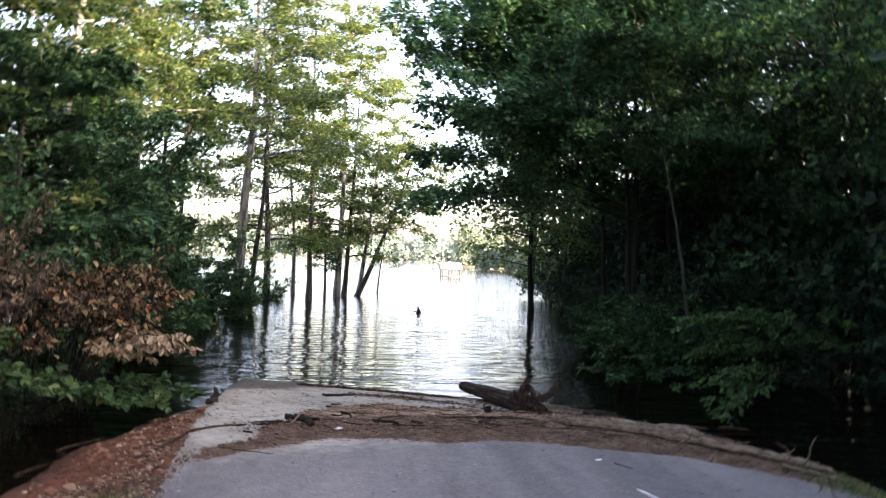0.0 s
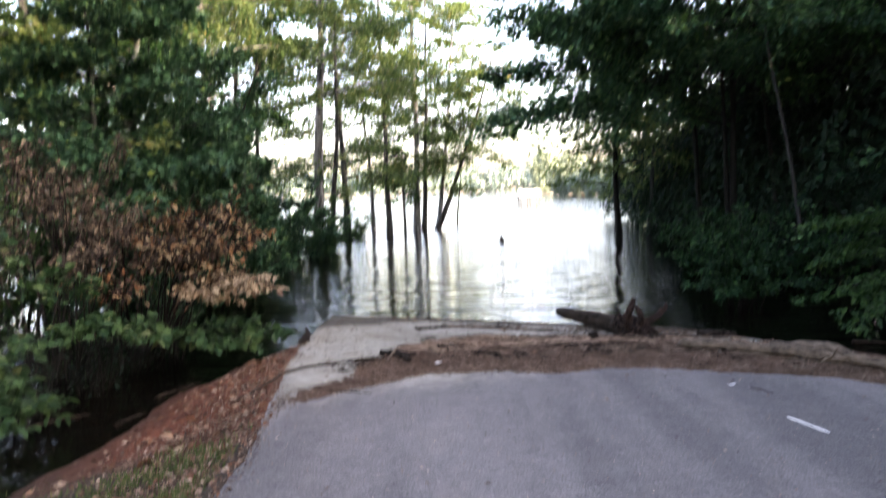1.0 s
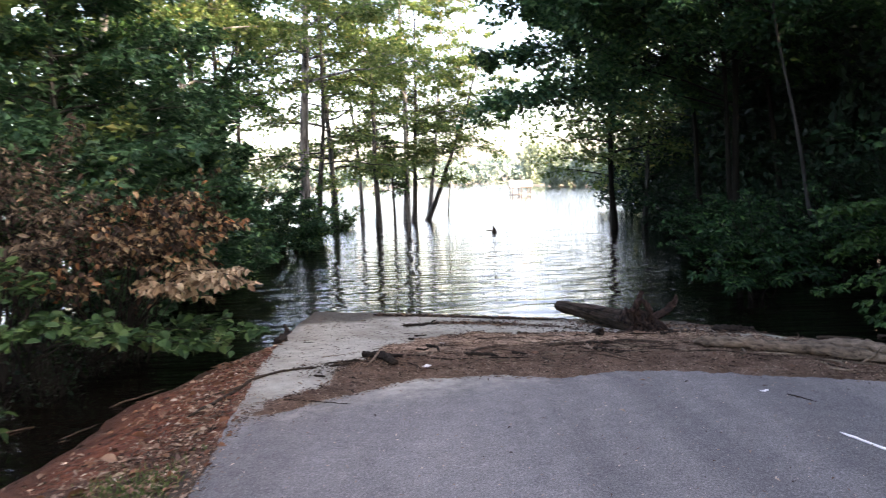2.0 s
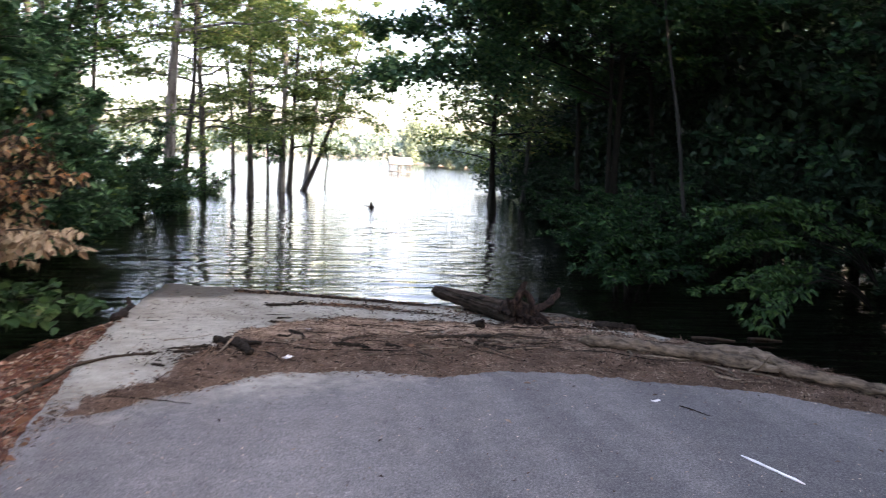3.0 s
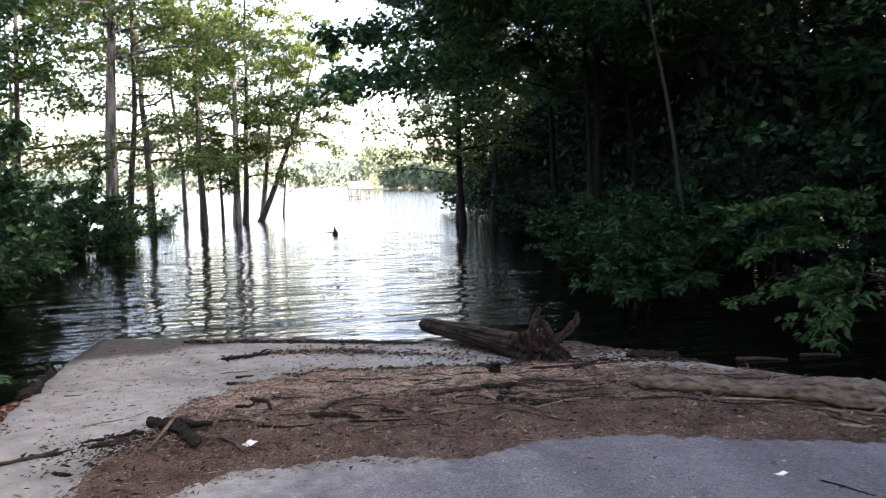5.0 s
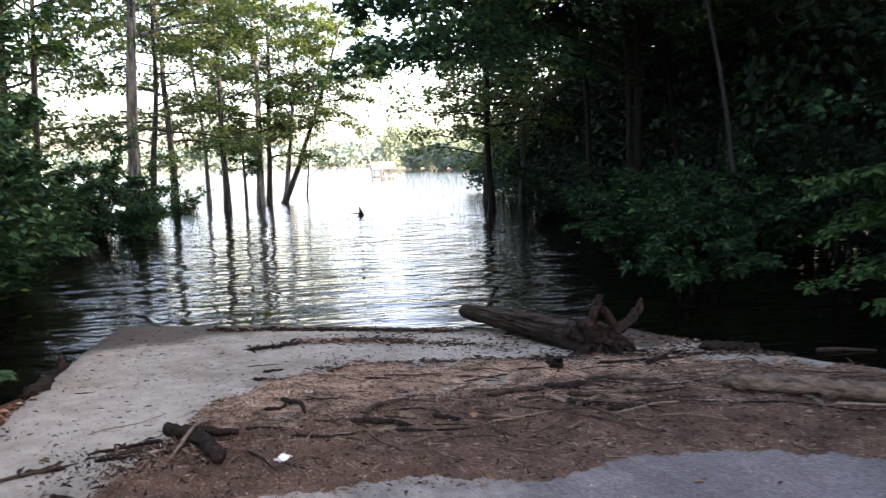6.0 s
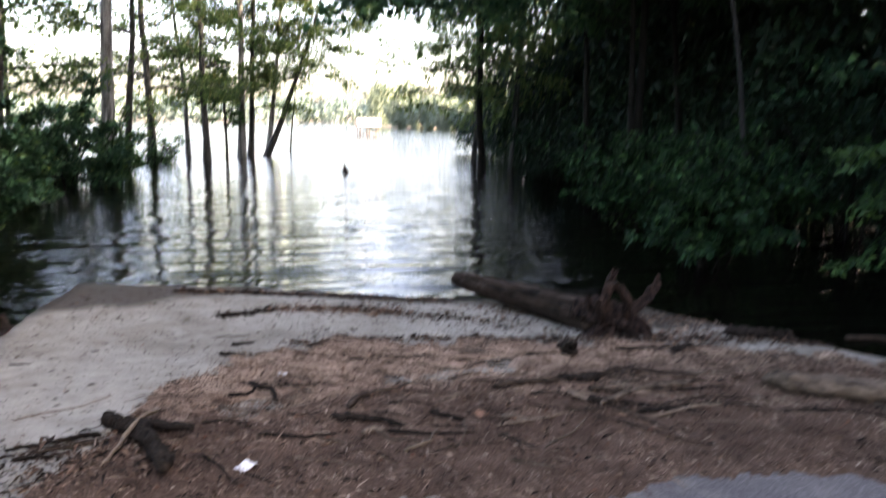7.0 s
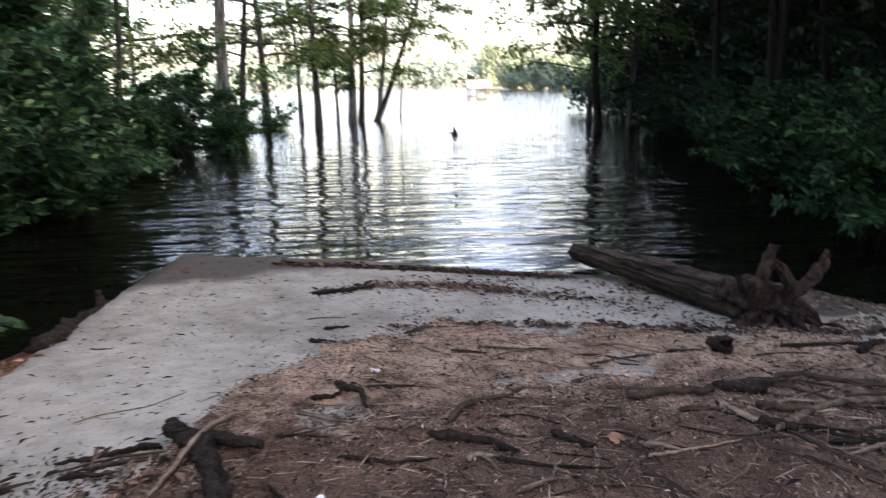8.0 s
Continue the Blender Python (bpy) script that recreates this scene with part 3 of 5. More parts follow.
def tree(name, label, at, seed, height=10.0, girth=0.15, lean=(0, 0), bow=(0, 0), crown_from=0.3, limbs=22, reach=3.0, rise=0.35, droop=0.2,
         toward=(0, 0), leaf_count=9000, leaf=0.16, leaf_mat=None, bark=None, group="", each=10, lift=0.08, twig_reach=0.42, forks=(), clump=0.15, cap=0, bare=160, heavy=0.0, flat=0.75, even=0.0):
    """A tree with a tapered trunk, limbs, twigs and a crown of separate leaves. lean: how far the top stands off the base."""
    rng = np.random.default_rng(seed)
    top = empty(name, at)
    t = np.linspace(0, 1, 14)
    line = np.stack([lean[0] * t + bow[0] * np.sin(np.pi * t), lean[1] * t + bow[1] * np.sin(np.pi * t), -0.5 + (height + 0.5) * t], 1)
    line[1:-1, :2] += np.cumsum(rng.normal(0, 0.022 * height / 10, (12, 2)), 0)
    radii = girth * (1 - 0.82 * t ** 0.9)
    radii[0] *= 1.45
    radii[1] *= 1.12
    stems = [(line, radii)]
    for fx, fy, fr in forks:
        second = line * [1, 1, 0.92] + np.stack([fx * (0.15 + t), fy * (0.15 + t), 0 * t], 1)
        stems.append((second, radii * fr))
    part("trunk", *joined([tube(p, r, 8, rough=0.06, rng=rng) for p, r in stems]), bark or M_BARK, top)
    arms, wood = [], []
    turn = rng.uniform(0, 6.28)
    for k in range(limbs):
        stem, rad = stems[k % len(stems)]
        h = crown_from + (0.97 - crown_from) * ((k + rng.uniform(0, 1)) / limbs)
        u = (h * height + 0.5) / (height + 0.5) * 13
        i = min(int(u), 12)
        start = stem[i] * (1 - (u - i)) + stem[i + 1] * (u - i)
        a = turn + k * 2.4 + rng.normal(0, 0.35)
        d = np.array([math.cos(a), math.sin(a)]) + np.array(toward)
        strength = np.linalg.norm(d)
        d = d / max(strength, 0.2)
        share = min(1.5, 0.45 + 0.55 * strength) * (1.1 - 0.65 * max(0.0, (h - 0.45) / 0.55) ** 1.5)
        length = reach * share * (even + (1 - even) * rng.uniform(0.75, 1.2))
        s = np.linspace(0, 1, 7)
        arm = start + np.stack([d[0] * s * length, d[1] * s * length, length * (rise * s - droop * s * s)], 1)
        arm[1:] += np.cumsum(rng.normal(0, 0.035 * length, (6, 3)), 0) * 0.6
        r0 = max(0.012, np.interp(h, t, rad) * 0.42)
        arms.append((arm, length))
        wood.append(tube(arm, r0 * (1 - 0.8 * s), 5))
    twigs = grow_twigs(rng, arms, each, twig_reach, lift, flat)
    for a, w, l in list(zip(*twigs))[:: max(1, len(twigs[0]) // bare)]:
        wood.append(tube(np.stack([a, a + w * l * 0.55 - UP * 0.03 * l, a + w * l - UP * 0.12 * l]), [0.012, 0.008, 0.004], 3))
    part("branchwork", *joined(wood), bark or M_BARK, top)
    crown = twig_leaves(rng, twigs, leaf_count, leaf, 0.62, False, 0.15, clump, heavy, flat)
    if cap:  # big leaves added over the crown's top to shade the wood beneath
        d = rng.normal(0, 0.5, (cap, 2)) * reach
        z = height * (1.0 - 0.1 * (d ** 2).sum(1) / reach ** 2) + rng.normal(-0.8, 0.5, cap)
        crown = joined([crown, leaves(np.c_[d + lean, z], rng.normal(0, 1, (cap, 3)) * [1, 1, 0.3], unit(UP + rng.normal(0, 0.4, (cap, 3))), rng.uniform(0.3, 0.55, cap), 0.7)])
    part("crown", *crown, leaf_mat or M_LEAF_MID, top, smooth=False)
    tagged(top, label, "tree", group)
    return top


def shrub(name, label, at, seed, height=2.5, spread=2.0, stems=14, toward=(0, 0), leaf_count=4000, leaf=0.11, leaf_mat=None, fine=False, group="", arch=0.5,
          width=0.55, hang=0.15, each=12, bark=None, start_bare=0.13, twig_reach=0.3, low=True, thick=1.0):
    """A many-stemmed shrub that arches outwards."""
    rng = np.random.default_rng(seed)
    top = empty(name, at)
    arms, wood = [], []
    for k in range(stems):
        a = k * 2.4 + rng.normal(0, 0.3)
        d = np.array([math.cos(a), math.sin(a)]) * rng.uniform(0.35, 1.0) + np.array(toward)
        h, s = height * (rng.uniform(0.6, 1.08) if k % 2 == 0 or not low else rng.uniform(0.12, 0.6)), np.linspace(0, 1, 9)
        base = rng.normal(0, 0.13 * spread, 2)
        line = np.stack([base[0] + d[0] * spread * s ** 1.5, base[1] + d[1] * spread * s ** 1.5, -0.55 + (h + 0.55) * (s * (1 + arch) - arch * s * s * (0.6 + 0.8 * rng.random()))], 1)
        line[1:] += np.cumsum(rng.normal(0, 0.02 * spread, (8, 3)), 0)
        wood.append(tube(line, thick * (0.012 + 0.007 * height) * (1 - 0.8 * s), 5))
        arms.append((line[int(start_bare * 8):], 0.5 * (spread + height)))
    twigs = grow_twigs(rng, arms, each, twig_reach, 0.1)
    for a, w, l in list(zip(*twigs))[:: max(1, len(twigs[0]) // 120)]:
        wood.append(tube(np.stack([a, a + w * l * 0.55, a + w * l - UP * 0.1 * l]), [0.008, 0.006, 0.003], 3))
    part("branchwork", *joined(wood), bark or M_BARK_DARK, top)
    part("foliage", *twig_leaves(rng, twigs, leaf_count, leaf, width, fine, hang), leaf_mat or M_LEAF_DARK, top, smooth=False)
    tagged(top, label, "shrub", group)
    return top


def bough(name, label, root, tips, seed, leaf_count, leaf, leaf_mat, group="", width=0.55, hang=0.3, rise=0.25, r0=0.014, bare=0.35, each=11, twig_reach=0.2, category="shrub", bark=None):
    """Long low boughs that spring from one root and reach out to their tips, leafy along the outer part."""
    rng = np.random.default_rng(seed)
    top = empty(name, root)
    arms, wood = [], []
    s = np.linspace(0, 1, 11)
    for tip in tips:
        d = np.array(tip, float) - root
        line = d * s[:, None] + UP * (rise * np.linalg.norm(d) * np.sin(np.pi * s ** 0.8))[:, None]
        line[1:-1] += np.cumsum(rng.normal(0, 0.012, (9, 3)), 0) * np.linalg.norm(d) * 0.5
        wood.append(tube(line, r0 * (1 - 0.8 * s), 5))
        arms.append((line[int(bare * 10):], np.linalg.norm(d)))
    twigs = grow_twigs(rng, arms, each, twig_reach, 0.05)
    for a, w, l in zip(*twigs):
        wood.append(tube(np.stack([a, a + w * l * 0.55, a + w * l - UP * 0.1 * l]), [0.006, 0.004, 0.002], 3))
    part("branchwork", *joined(wood), bark or M_BARK_DARK, top)
    part("foliage", *twig_leaves(rng, twigs, leaf_count, leaf, width, True, hang), leaf_mat, top, smooth=False)
    return tagged(top, label, category, group)


# slender trees standing in the flooded shallows, from the near end of the row outwards
ROW = "trees in the flooded shallows"
FLOODED = [  # x, y, height, girth, lean, limb reach, leaves, first limb
    (-5.19, 33.7, 18.5, 0.245, (0.5, 0), 4.6, 24000, 0.36), (-4.75, 34.6, 13.5, 0.13, (0.7, 0.5), 2.9, 5000, 0.2),
    (-4.75, 41.5, 16.0, 0.19, (-0.7, 0), 3.4, 8500, 0.14), (-3.75, 47.5, 15.0, 0.13, (-0.9, 0), 3.0, 6500, 0.14),
    (-2.42, 41.7, 19.0, 0.15, (-0.7, 0.3), 3.4, 12500, 0.12), (-1.62, 44.0, 5.6, 0.10, (-0.5, 0), 1.0, 1600, 0.3),
    (-0.95, 45.5, 22.5, 0.19, (-0.3, 0), 4.2, 19000, 0.13), (-0.55, 45.9, 15.5, 0.16, (0.6, 0.4), 3.2, 10000, 0.14),
    (0.05, 46.6, 10.5, 0.17, (4.0, 0.5), 3.4, 9000, 0.36), (0.30, 47.2, 16.5, 0.13, (1.6, 0), 3.0, 8000, 0.32)]
for k, (x, y, h, g, ln, rc, lc, cf) in enumerate(FLOODED):
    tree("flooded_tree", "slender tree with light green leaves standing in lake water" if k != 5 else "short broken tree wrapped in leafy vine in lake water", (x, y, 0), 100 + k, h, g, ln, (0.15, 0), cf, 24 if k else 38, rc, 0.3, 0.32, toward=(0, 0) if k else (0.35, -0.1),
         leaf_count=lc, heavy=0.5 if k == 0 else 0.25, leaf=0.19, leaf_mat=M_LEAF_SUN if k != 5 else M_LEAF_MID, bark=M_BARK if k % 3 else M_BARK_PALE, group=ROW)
tree("sapling", "bare forked sapling standing alone in bright water", (1.72, 51.9, 0), 140, 4.2, 0.07, (0.5, 0), (0, 0), 0.3, 9, 1.9, 0.75, 0.3, leaf_count=500, leaf=0.14, leaf_mat=M_LEAF_SUN, bark=M_BARK_DARK, group=ROW)

# taller trees nearer on the left bank, over the water
LEFT = "trees along the near shore"


def shore_tree(about, x, y, seed, height, girth, reach, leaf_count, leaf, leaf_mat, bark, lean=(0, 0), crown_from=0.3, limbs=28, toward=(0, 0)):
    tree("shore_tree", about, (x, y, 0), seed, height, girth, lean, (0.2, 0), crown_from, limbs, reach, 0.4, 0.2, toward=toward, leaf_count=leaf_count, leaf=leaf, leaf_mat=leaf_mat, bark=bark,
         group=LEFT, each=12, heavy=0.5 if y > 18 else 0.2)


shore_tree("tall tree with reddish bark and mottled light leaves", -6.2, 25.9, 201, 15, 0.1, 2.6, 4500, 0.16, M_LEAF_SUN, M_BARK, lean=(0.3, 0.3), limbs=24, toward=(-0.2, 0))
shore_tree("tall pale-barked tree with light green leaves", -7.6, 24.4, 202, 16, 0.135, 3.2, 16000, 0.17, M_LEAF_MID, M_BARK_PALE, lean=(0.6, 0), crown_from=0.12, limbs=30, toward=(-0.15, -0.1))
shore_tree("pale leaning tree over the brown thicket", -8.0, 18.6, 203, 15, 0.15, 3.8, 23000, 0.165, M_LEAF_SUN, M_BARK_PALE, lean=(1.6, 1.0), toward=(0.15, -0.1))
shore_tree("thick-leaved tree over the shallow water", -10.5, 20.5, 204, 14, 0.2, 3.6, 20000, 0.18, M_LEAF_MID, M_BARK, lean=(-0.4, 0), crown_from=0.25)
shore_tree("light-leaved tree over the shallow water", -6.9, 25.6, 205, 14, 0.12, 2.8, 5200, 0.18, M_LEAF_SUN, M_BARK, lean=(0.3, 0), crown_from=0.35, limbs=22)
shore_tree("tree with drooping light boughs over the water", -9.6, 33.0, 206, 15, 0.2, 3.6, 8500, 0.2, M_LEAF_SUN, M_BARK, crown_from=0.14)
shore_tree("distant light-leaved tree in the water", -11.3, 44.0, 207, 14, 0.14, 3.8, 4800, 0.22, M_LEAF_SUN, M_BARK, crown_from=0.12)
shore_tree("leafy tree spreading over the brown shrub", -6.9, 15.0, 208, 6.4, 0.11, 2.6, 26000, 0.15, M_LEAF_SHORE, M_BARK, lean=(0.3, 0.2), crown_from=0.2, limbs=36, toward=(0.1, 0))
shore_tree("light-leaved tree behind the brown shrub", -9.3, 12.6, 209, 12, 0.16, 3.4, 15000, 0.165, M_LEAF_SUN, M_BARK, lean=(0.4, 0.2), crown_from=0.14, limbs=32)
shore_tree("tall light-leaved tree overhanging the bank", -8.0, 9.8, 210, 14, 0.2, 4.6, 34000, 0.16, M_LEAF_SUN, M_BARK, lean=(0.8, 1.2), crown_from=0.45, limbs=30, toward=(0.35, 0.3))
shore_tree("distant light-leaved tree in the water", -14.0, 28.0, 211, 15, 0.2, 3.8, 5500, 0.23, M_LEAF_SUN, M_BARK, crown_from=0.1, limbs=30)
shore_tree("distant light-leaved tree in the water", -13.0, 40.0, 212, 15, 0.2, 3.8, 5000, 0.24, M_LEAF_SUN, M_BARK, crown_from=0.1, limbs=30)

# the dark wood on the right
RIGHT = "trees of the dark wood"
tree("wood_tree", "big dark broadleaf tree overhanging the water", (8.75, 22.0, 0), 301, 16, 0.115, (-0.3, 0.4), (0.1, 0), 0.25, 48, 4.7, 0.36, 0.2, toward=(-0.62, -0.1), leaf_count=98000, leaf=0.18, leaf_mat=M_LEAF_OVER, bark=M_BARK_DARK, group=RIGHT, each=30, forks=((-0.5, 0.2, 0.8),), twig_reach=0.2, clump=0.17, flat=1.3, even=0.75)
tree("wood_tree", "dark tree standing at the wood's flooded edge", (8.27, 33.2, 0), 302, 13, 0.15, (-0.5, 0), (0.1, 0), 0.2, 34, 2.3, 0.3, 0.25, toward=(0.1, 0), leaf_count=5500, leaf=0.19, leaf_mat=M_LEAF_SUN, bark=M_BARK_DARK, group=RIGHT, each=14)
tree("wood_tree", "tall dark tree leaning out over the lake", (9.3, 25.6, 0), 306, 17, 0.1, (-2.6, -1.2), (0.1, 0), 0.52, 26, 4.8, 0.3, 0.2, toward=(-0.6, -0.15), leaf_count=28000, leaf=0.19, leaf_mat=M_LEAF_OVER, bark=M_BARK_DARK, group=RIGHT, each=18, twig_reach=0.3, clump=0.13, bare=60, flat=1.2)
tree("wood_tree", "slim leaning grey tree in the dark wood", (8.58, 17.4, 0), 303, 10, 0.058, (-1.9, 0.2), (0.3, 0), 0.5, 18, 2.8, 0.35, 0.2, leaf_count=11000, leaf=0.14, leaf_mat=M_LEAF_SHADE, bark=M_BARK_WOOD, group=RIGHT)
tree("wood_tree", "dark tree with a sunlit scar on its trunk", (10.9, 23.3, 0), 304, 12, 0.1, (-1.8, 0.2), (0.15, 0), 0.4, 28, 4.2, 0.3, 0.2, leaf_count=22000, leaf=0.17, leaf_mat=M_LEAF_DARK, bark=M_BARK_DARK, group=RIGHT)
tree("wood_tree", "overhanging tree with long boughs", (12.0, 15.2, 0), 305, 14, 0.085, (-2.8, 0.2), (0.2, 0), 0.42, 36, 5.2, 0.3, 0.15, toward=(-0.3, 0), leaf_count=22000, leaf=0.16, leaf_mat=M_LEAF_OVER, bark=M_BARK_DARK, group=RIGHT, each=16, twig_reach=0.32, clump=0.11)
WOOD = [(10.3, 35.9, 12), (11.1, 38.0, 13), (12.6, 33.5, 13), (9.8, 39.5, 11), (13.4, 27.0, 13), (13.3, 17.9, 13), (15.0, 21.0, 14), (13.4, 12.5, 13), (16.5, 15.0, 14), (16.0, 25.0, 14),
        (12.0, 8.2, 13), (15.0, 30.5, 14), (19.0, 21.0, 15), (14.0, 46.0, 13), (18.0, 38.0, 14), (15.5, 7.0, 14), (20.0, 29.0, 15), (19.5, 12.0, 15)]
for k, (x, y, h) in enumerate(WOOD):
    # lit or shaded colour copies by distance: past 33, under 19, between
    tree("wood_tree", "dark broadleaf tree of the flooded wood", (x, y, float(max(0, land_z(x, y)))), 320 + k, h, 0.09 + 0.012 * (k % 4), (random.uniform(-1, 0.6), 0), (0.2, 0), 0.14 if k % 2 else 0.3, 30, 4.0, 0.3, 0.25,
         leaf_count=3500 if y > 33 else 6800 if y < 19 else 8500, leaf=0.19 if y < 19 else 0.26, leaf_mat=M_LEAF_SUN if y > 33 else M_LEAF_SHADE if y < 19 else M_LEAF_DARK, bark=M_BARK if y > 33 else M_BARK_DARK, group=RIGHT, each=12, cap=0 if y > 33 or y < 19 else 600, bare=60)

# trees added round the road behind, mostly unseen, to keep sun off it
BEHIND = "trees round the upper road"
for k, (x, y, h) in enumerate([(9.5, 2.0, 14), (10.4, 5.6, 14), (13.5, -3.0, 15), (8.8, -7.0, 14), (18.0, 2.5, 15), (16.0, -10.0, 16), (11.0, -14.0, 15), (24.0, -4.0, 16), (22.0, -16.0, 16), (-6.5, -6.0, 13), (-9.0, 1.5, 13), (3.0, -20.0, 15), (25.0, 9.0, 16), (13.0, 4.0, 14), (19.5, -6.0, 16), (29.0, 2.0, 17), (28.0, -11.0, 17)]):
    tree("shade_tree", "added tree beside the upper road that keeps sun off", (x, y, float(max(0, land_z(x, y)))), 360 + k, h, 0.2, (0, 0), (0.2, 0), 0.14, 30, 4.4, 0.3, 0.2, leaf_count=6500 if y < 0 else 12000, leaf=0.5 if y < 0 else 0.24, leaf_mat=M_LEAF_DARK, bark=M_BARK_DARK, group=BEHIND, each=10, bare=40)

# shrubs, left shore
LS = "shrubs on the near shore"
shrub("withered_shrub", "large shrub of withered orange-brown leaves over water", (-4.5, 12.1, 0.2), 401, 2.15, 1.65, 24, (0.3, 0.0), 1500, 0.105, M_LEAF_DEAD, True, LS, 0.35, 0.62, 0.9, 8, low=False, start_bare=0.52, twig_reach=0.34, thick=0.5)
shrub("withered_shrub", "dull brown withered shrub among green boughs", (-5.5, 11.2, 0.25), 402, 2.75, 1.6, 24, (0.12, -0.1), 2300, 0.1, M_LEAF_DULL, True, LS, 0.3, 0.42, 0.8, 8, low=False, start_bare=0.52, twig_reach=0.34, thick=0.5)
bough("withered_bough", "withered tan-leaved bough reaching over the water", (-4.2, 11.6, 0.1), [(-2.3, 10.75, 1.28), (-2.6, 11.0, 1.12), (-2.5, 11.5, 1.32), (-2.9, 11.2, 1.02), (-3.2, 10.7, 1.2), (-3.3, 11.4, 1.4)], 407, 560, 0.1, M_LEAF_TAN, LS, 0.62, 0.9)
bough("withered_bough", "withered bough with orange and tan hanging leaves", (-4.4, 12.3, 0.3), [(-2.75, 12.3, 1.95), (-3.0, 12.0, 1.75), (-3.1, 12.7, 2.05), (-3.4, 11.8, 2.0), (-3.5, 11.4, 1.7), (-3.3, 12.2, 2.3), (-3.8, 11.6, 2.3)], 409, 800, 0.1, M_LEAF_DEAD, LS, 0.62, 0.9)
bough("broadleaf_bough", "low bough of broad green leaves over the water", (-4.6, 11.4, 0.1), [(-2.36, 11.5, 0.52), (-2.6, 11.0, 0.44), (-2.8, 11.7, 0.62), (-3.1, 10.8, 0.5), (-2.7, 11.3, 0.55), (-3.4, 10.9, 0.62)], 403, 420, 0.135, M_LEAF_BIG, LS, 0.85, 0.25, 0.12)
bough("broadleaf_bough", "green broad-leaved bough beneath withered leaves", (-5.0, 10.7, 0.2), [(-3.55, 9.8, 0.78), (-3.7, 10.4, 0.88), (-3.9, 9.6, 1.0), (-4.2, 9.9, 1.05), (-3.3, 10.5, 0.66), (-4.3, 9.2, 0.9), (-4.6, 8.7, 0.95)], 408, 460, 0.125, M_LEAF_BIG, LS, 0.8, 0.25, 0.15)
shrub("broadleaf_shrub", "low broad-leaved shrub at the clay bank", (-5.0, 9.6, 0.65), 404, 1.2, 1.0, 9, (0.1, 0.0), 230, 0.13, M_LEAF_BIG, True, LS, 0.6, 0.7, 0.2, 9, twig_reach=0.24, low=False, start_bare=0.56, thick=0.5)
shrub("broadleaf_shrub", "low green shrub by the upper bank", (-5.4, 7.8, 0.6), 405, 1.2, 1.0, 9, (0.0, 0.0), 200, 0.12, M_LEAF_BIG, True, LS, 0.5, 0.7, 0.2, 9, twig_reach=0.24, low=False, start_bare=0.56, thick=0.5)
# the last two stand out of view, added to keep sky off the water
for k, (x, y, h, s, n, m) in enumerate([(-6.2, 17.3, 6.0, 2.1, 17000, M_LEAF_SHORE), (-5.5, 18.9, 5.6, 1.4, 13000, M_LEAF_SHORE), (-6.4, 21.0, 4.6, 2.1, 15000, M_LEAF_SHORE), (-6.2, 24.8, 3.4, 2.0, 15000, M_LEAF_SHORE), (-5.5, 29.0, 3.2, 1.8, 12000, M_LEAF_SHORE), (-4.9, 32.8, 2.6, 1.3, 4500, M_LEAF_MID),
                                       (-5.6, 14.4, 3.0, 1.5, 5200, M_LEAF_SHORE), (-8.5, 16.0, 4.2, 2.4, 9000, M_LEAF_MID), (-8.2, 12.0, 3.8, 2.0, 6000, M_LEAF_MID), (-4.6, 40.8, 2.0, 1.3, 2000, M_LEAF_MID), (-9.2, 27.5, 3.0, 2.4, 7000, M_LEAF_MID), (-9.0, 22.5, 3.4, 2.2, 7000, M_LEAF_MID), (-8.3, 9.3, 2.6, 1.5, 3000, M_LEAF_MID), (-8.6, 6.6, 2.6, 1.5, 3000, M_LEAF_MID)]):
    shrub("shore_shrub", "dense dark green shrub leaning over lake water", (x, y, -0.1 if y < 12 else -0.5), 410 + k, h, s, 18, (0.12, -0.05), n, 0.17 if k in (0, 1, 2, 3, 6) else 0.15, m, k in (0, 1, 2, 3, 6), LS, 0.4, 0.6, 0.25)

bough("broadleaf_bough", "low green bough at the near end of the thicket", (-5.4, 8.3, -0.05), [(-4.25, 7.9, 0.3), (-4.4, 8.5, 0.42), (-4.05, 8.6, 0.25), (-4.6, 7.6, 0.48), (-4.7, 8.2, 0.7), (-4.9, 7.2, 0.6), (-4.4, 9.0, 0.6), (-4.8, 8.8, 0.85)], 411, 420, 0.13, M_LEAF_BIG, LS, 0.75, 0.25, 0.15)
# the front five take the shade-darkened leaves
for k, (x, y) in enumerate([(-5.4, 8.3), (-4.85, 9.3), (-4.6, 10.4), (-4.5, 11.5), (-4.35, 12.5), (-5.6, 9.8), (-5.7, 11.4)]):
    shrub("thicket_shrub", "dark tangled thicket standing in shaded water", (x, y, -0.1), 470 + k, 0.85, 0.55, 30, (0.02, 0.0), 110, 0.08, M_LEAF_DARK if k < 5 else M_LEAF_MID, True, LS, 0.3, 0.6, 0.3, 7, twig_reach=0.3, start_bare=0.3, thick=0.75)

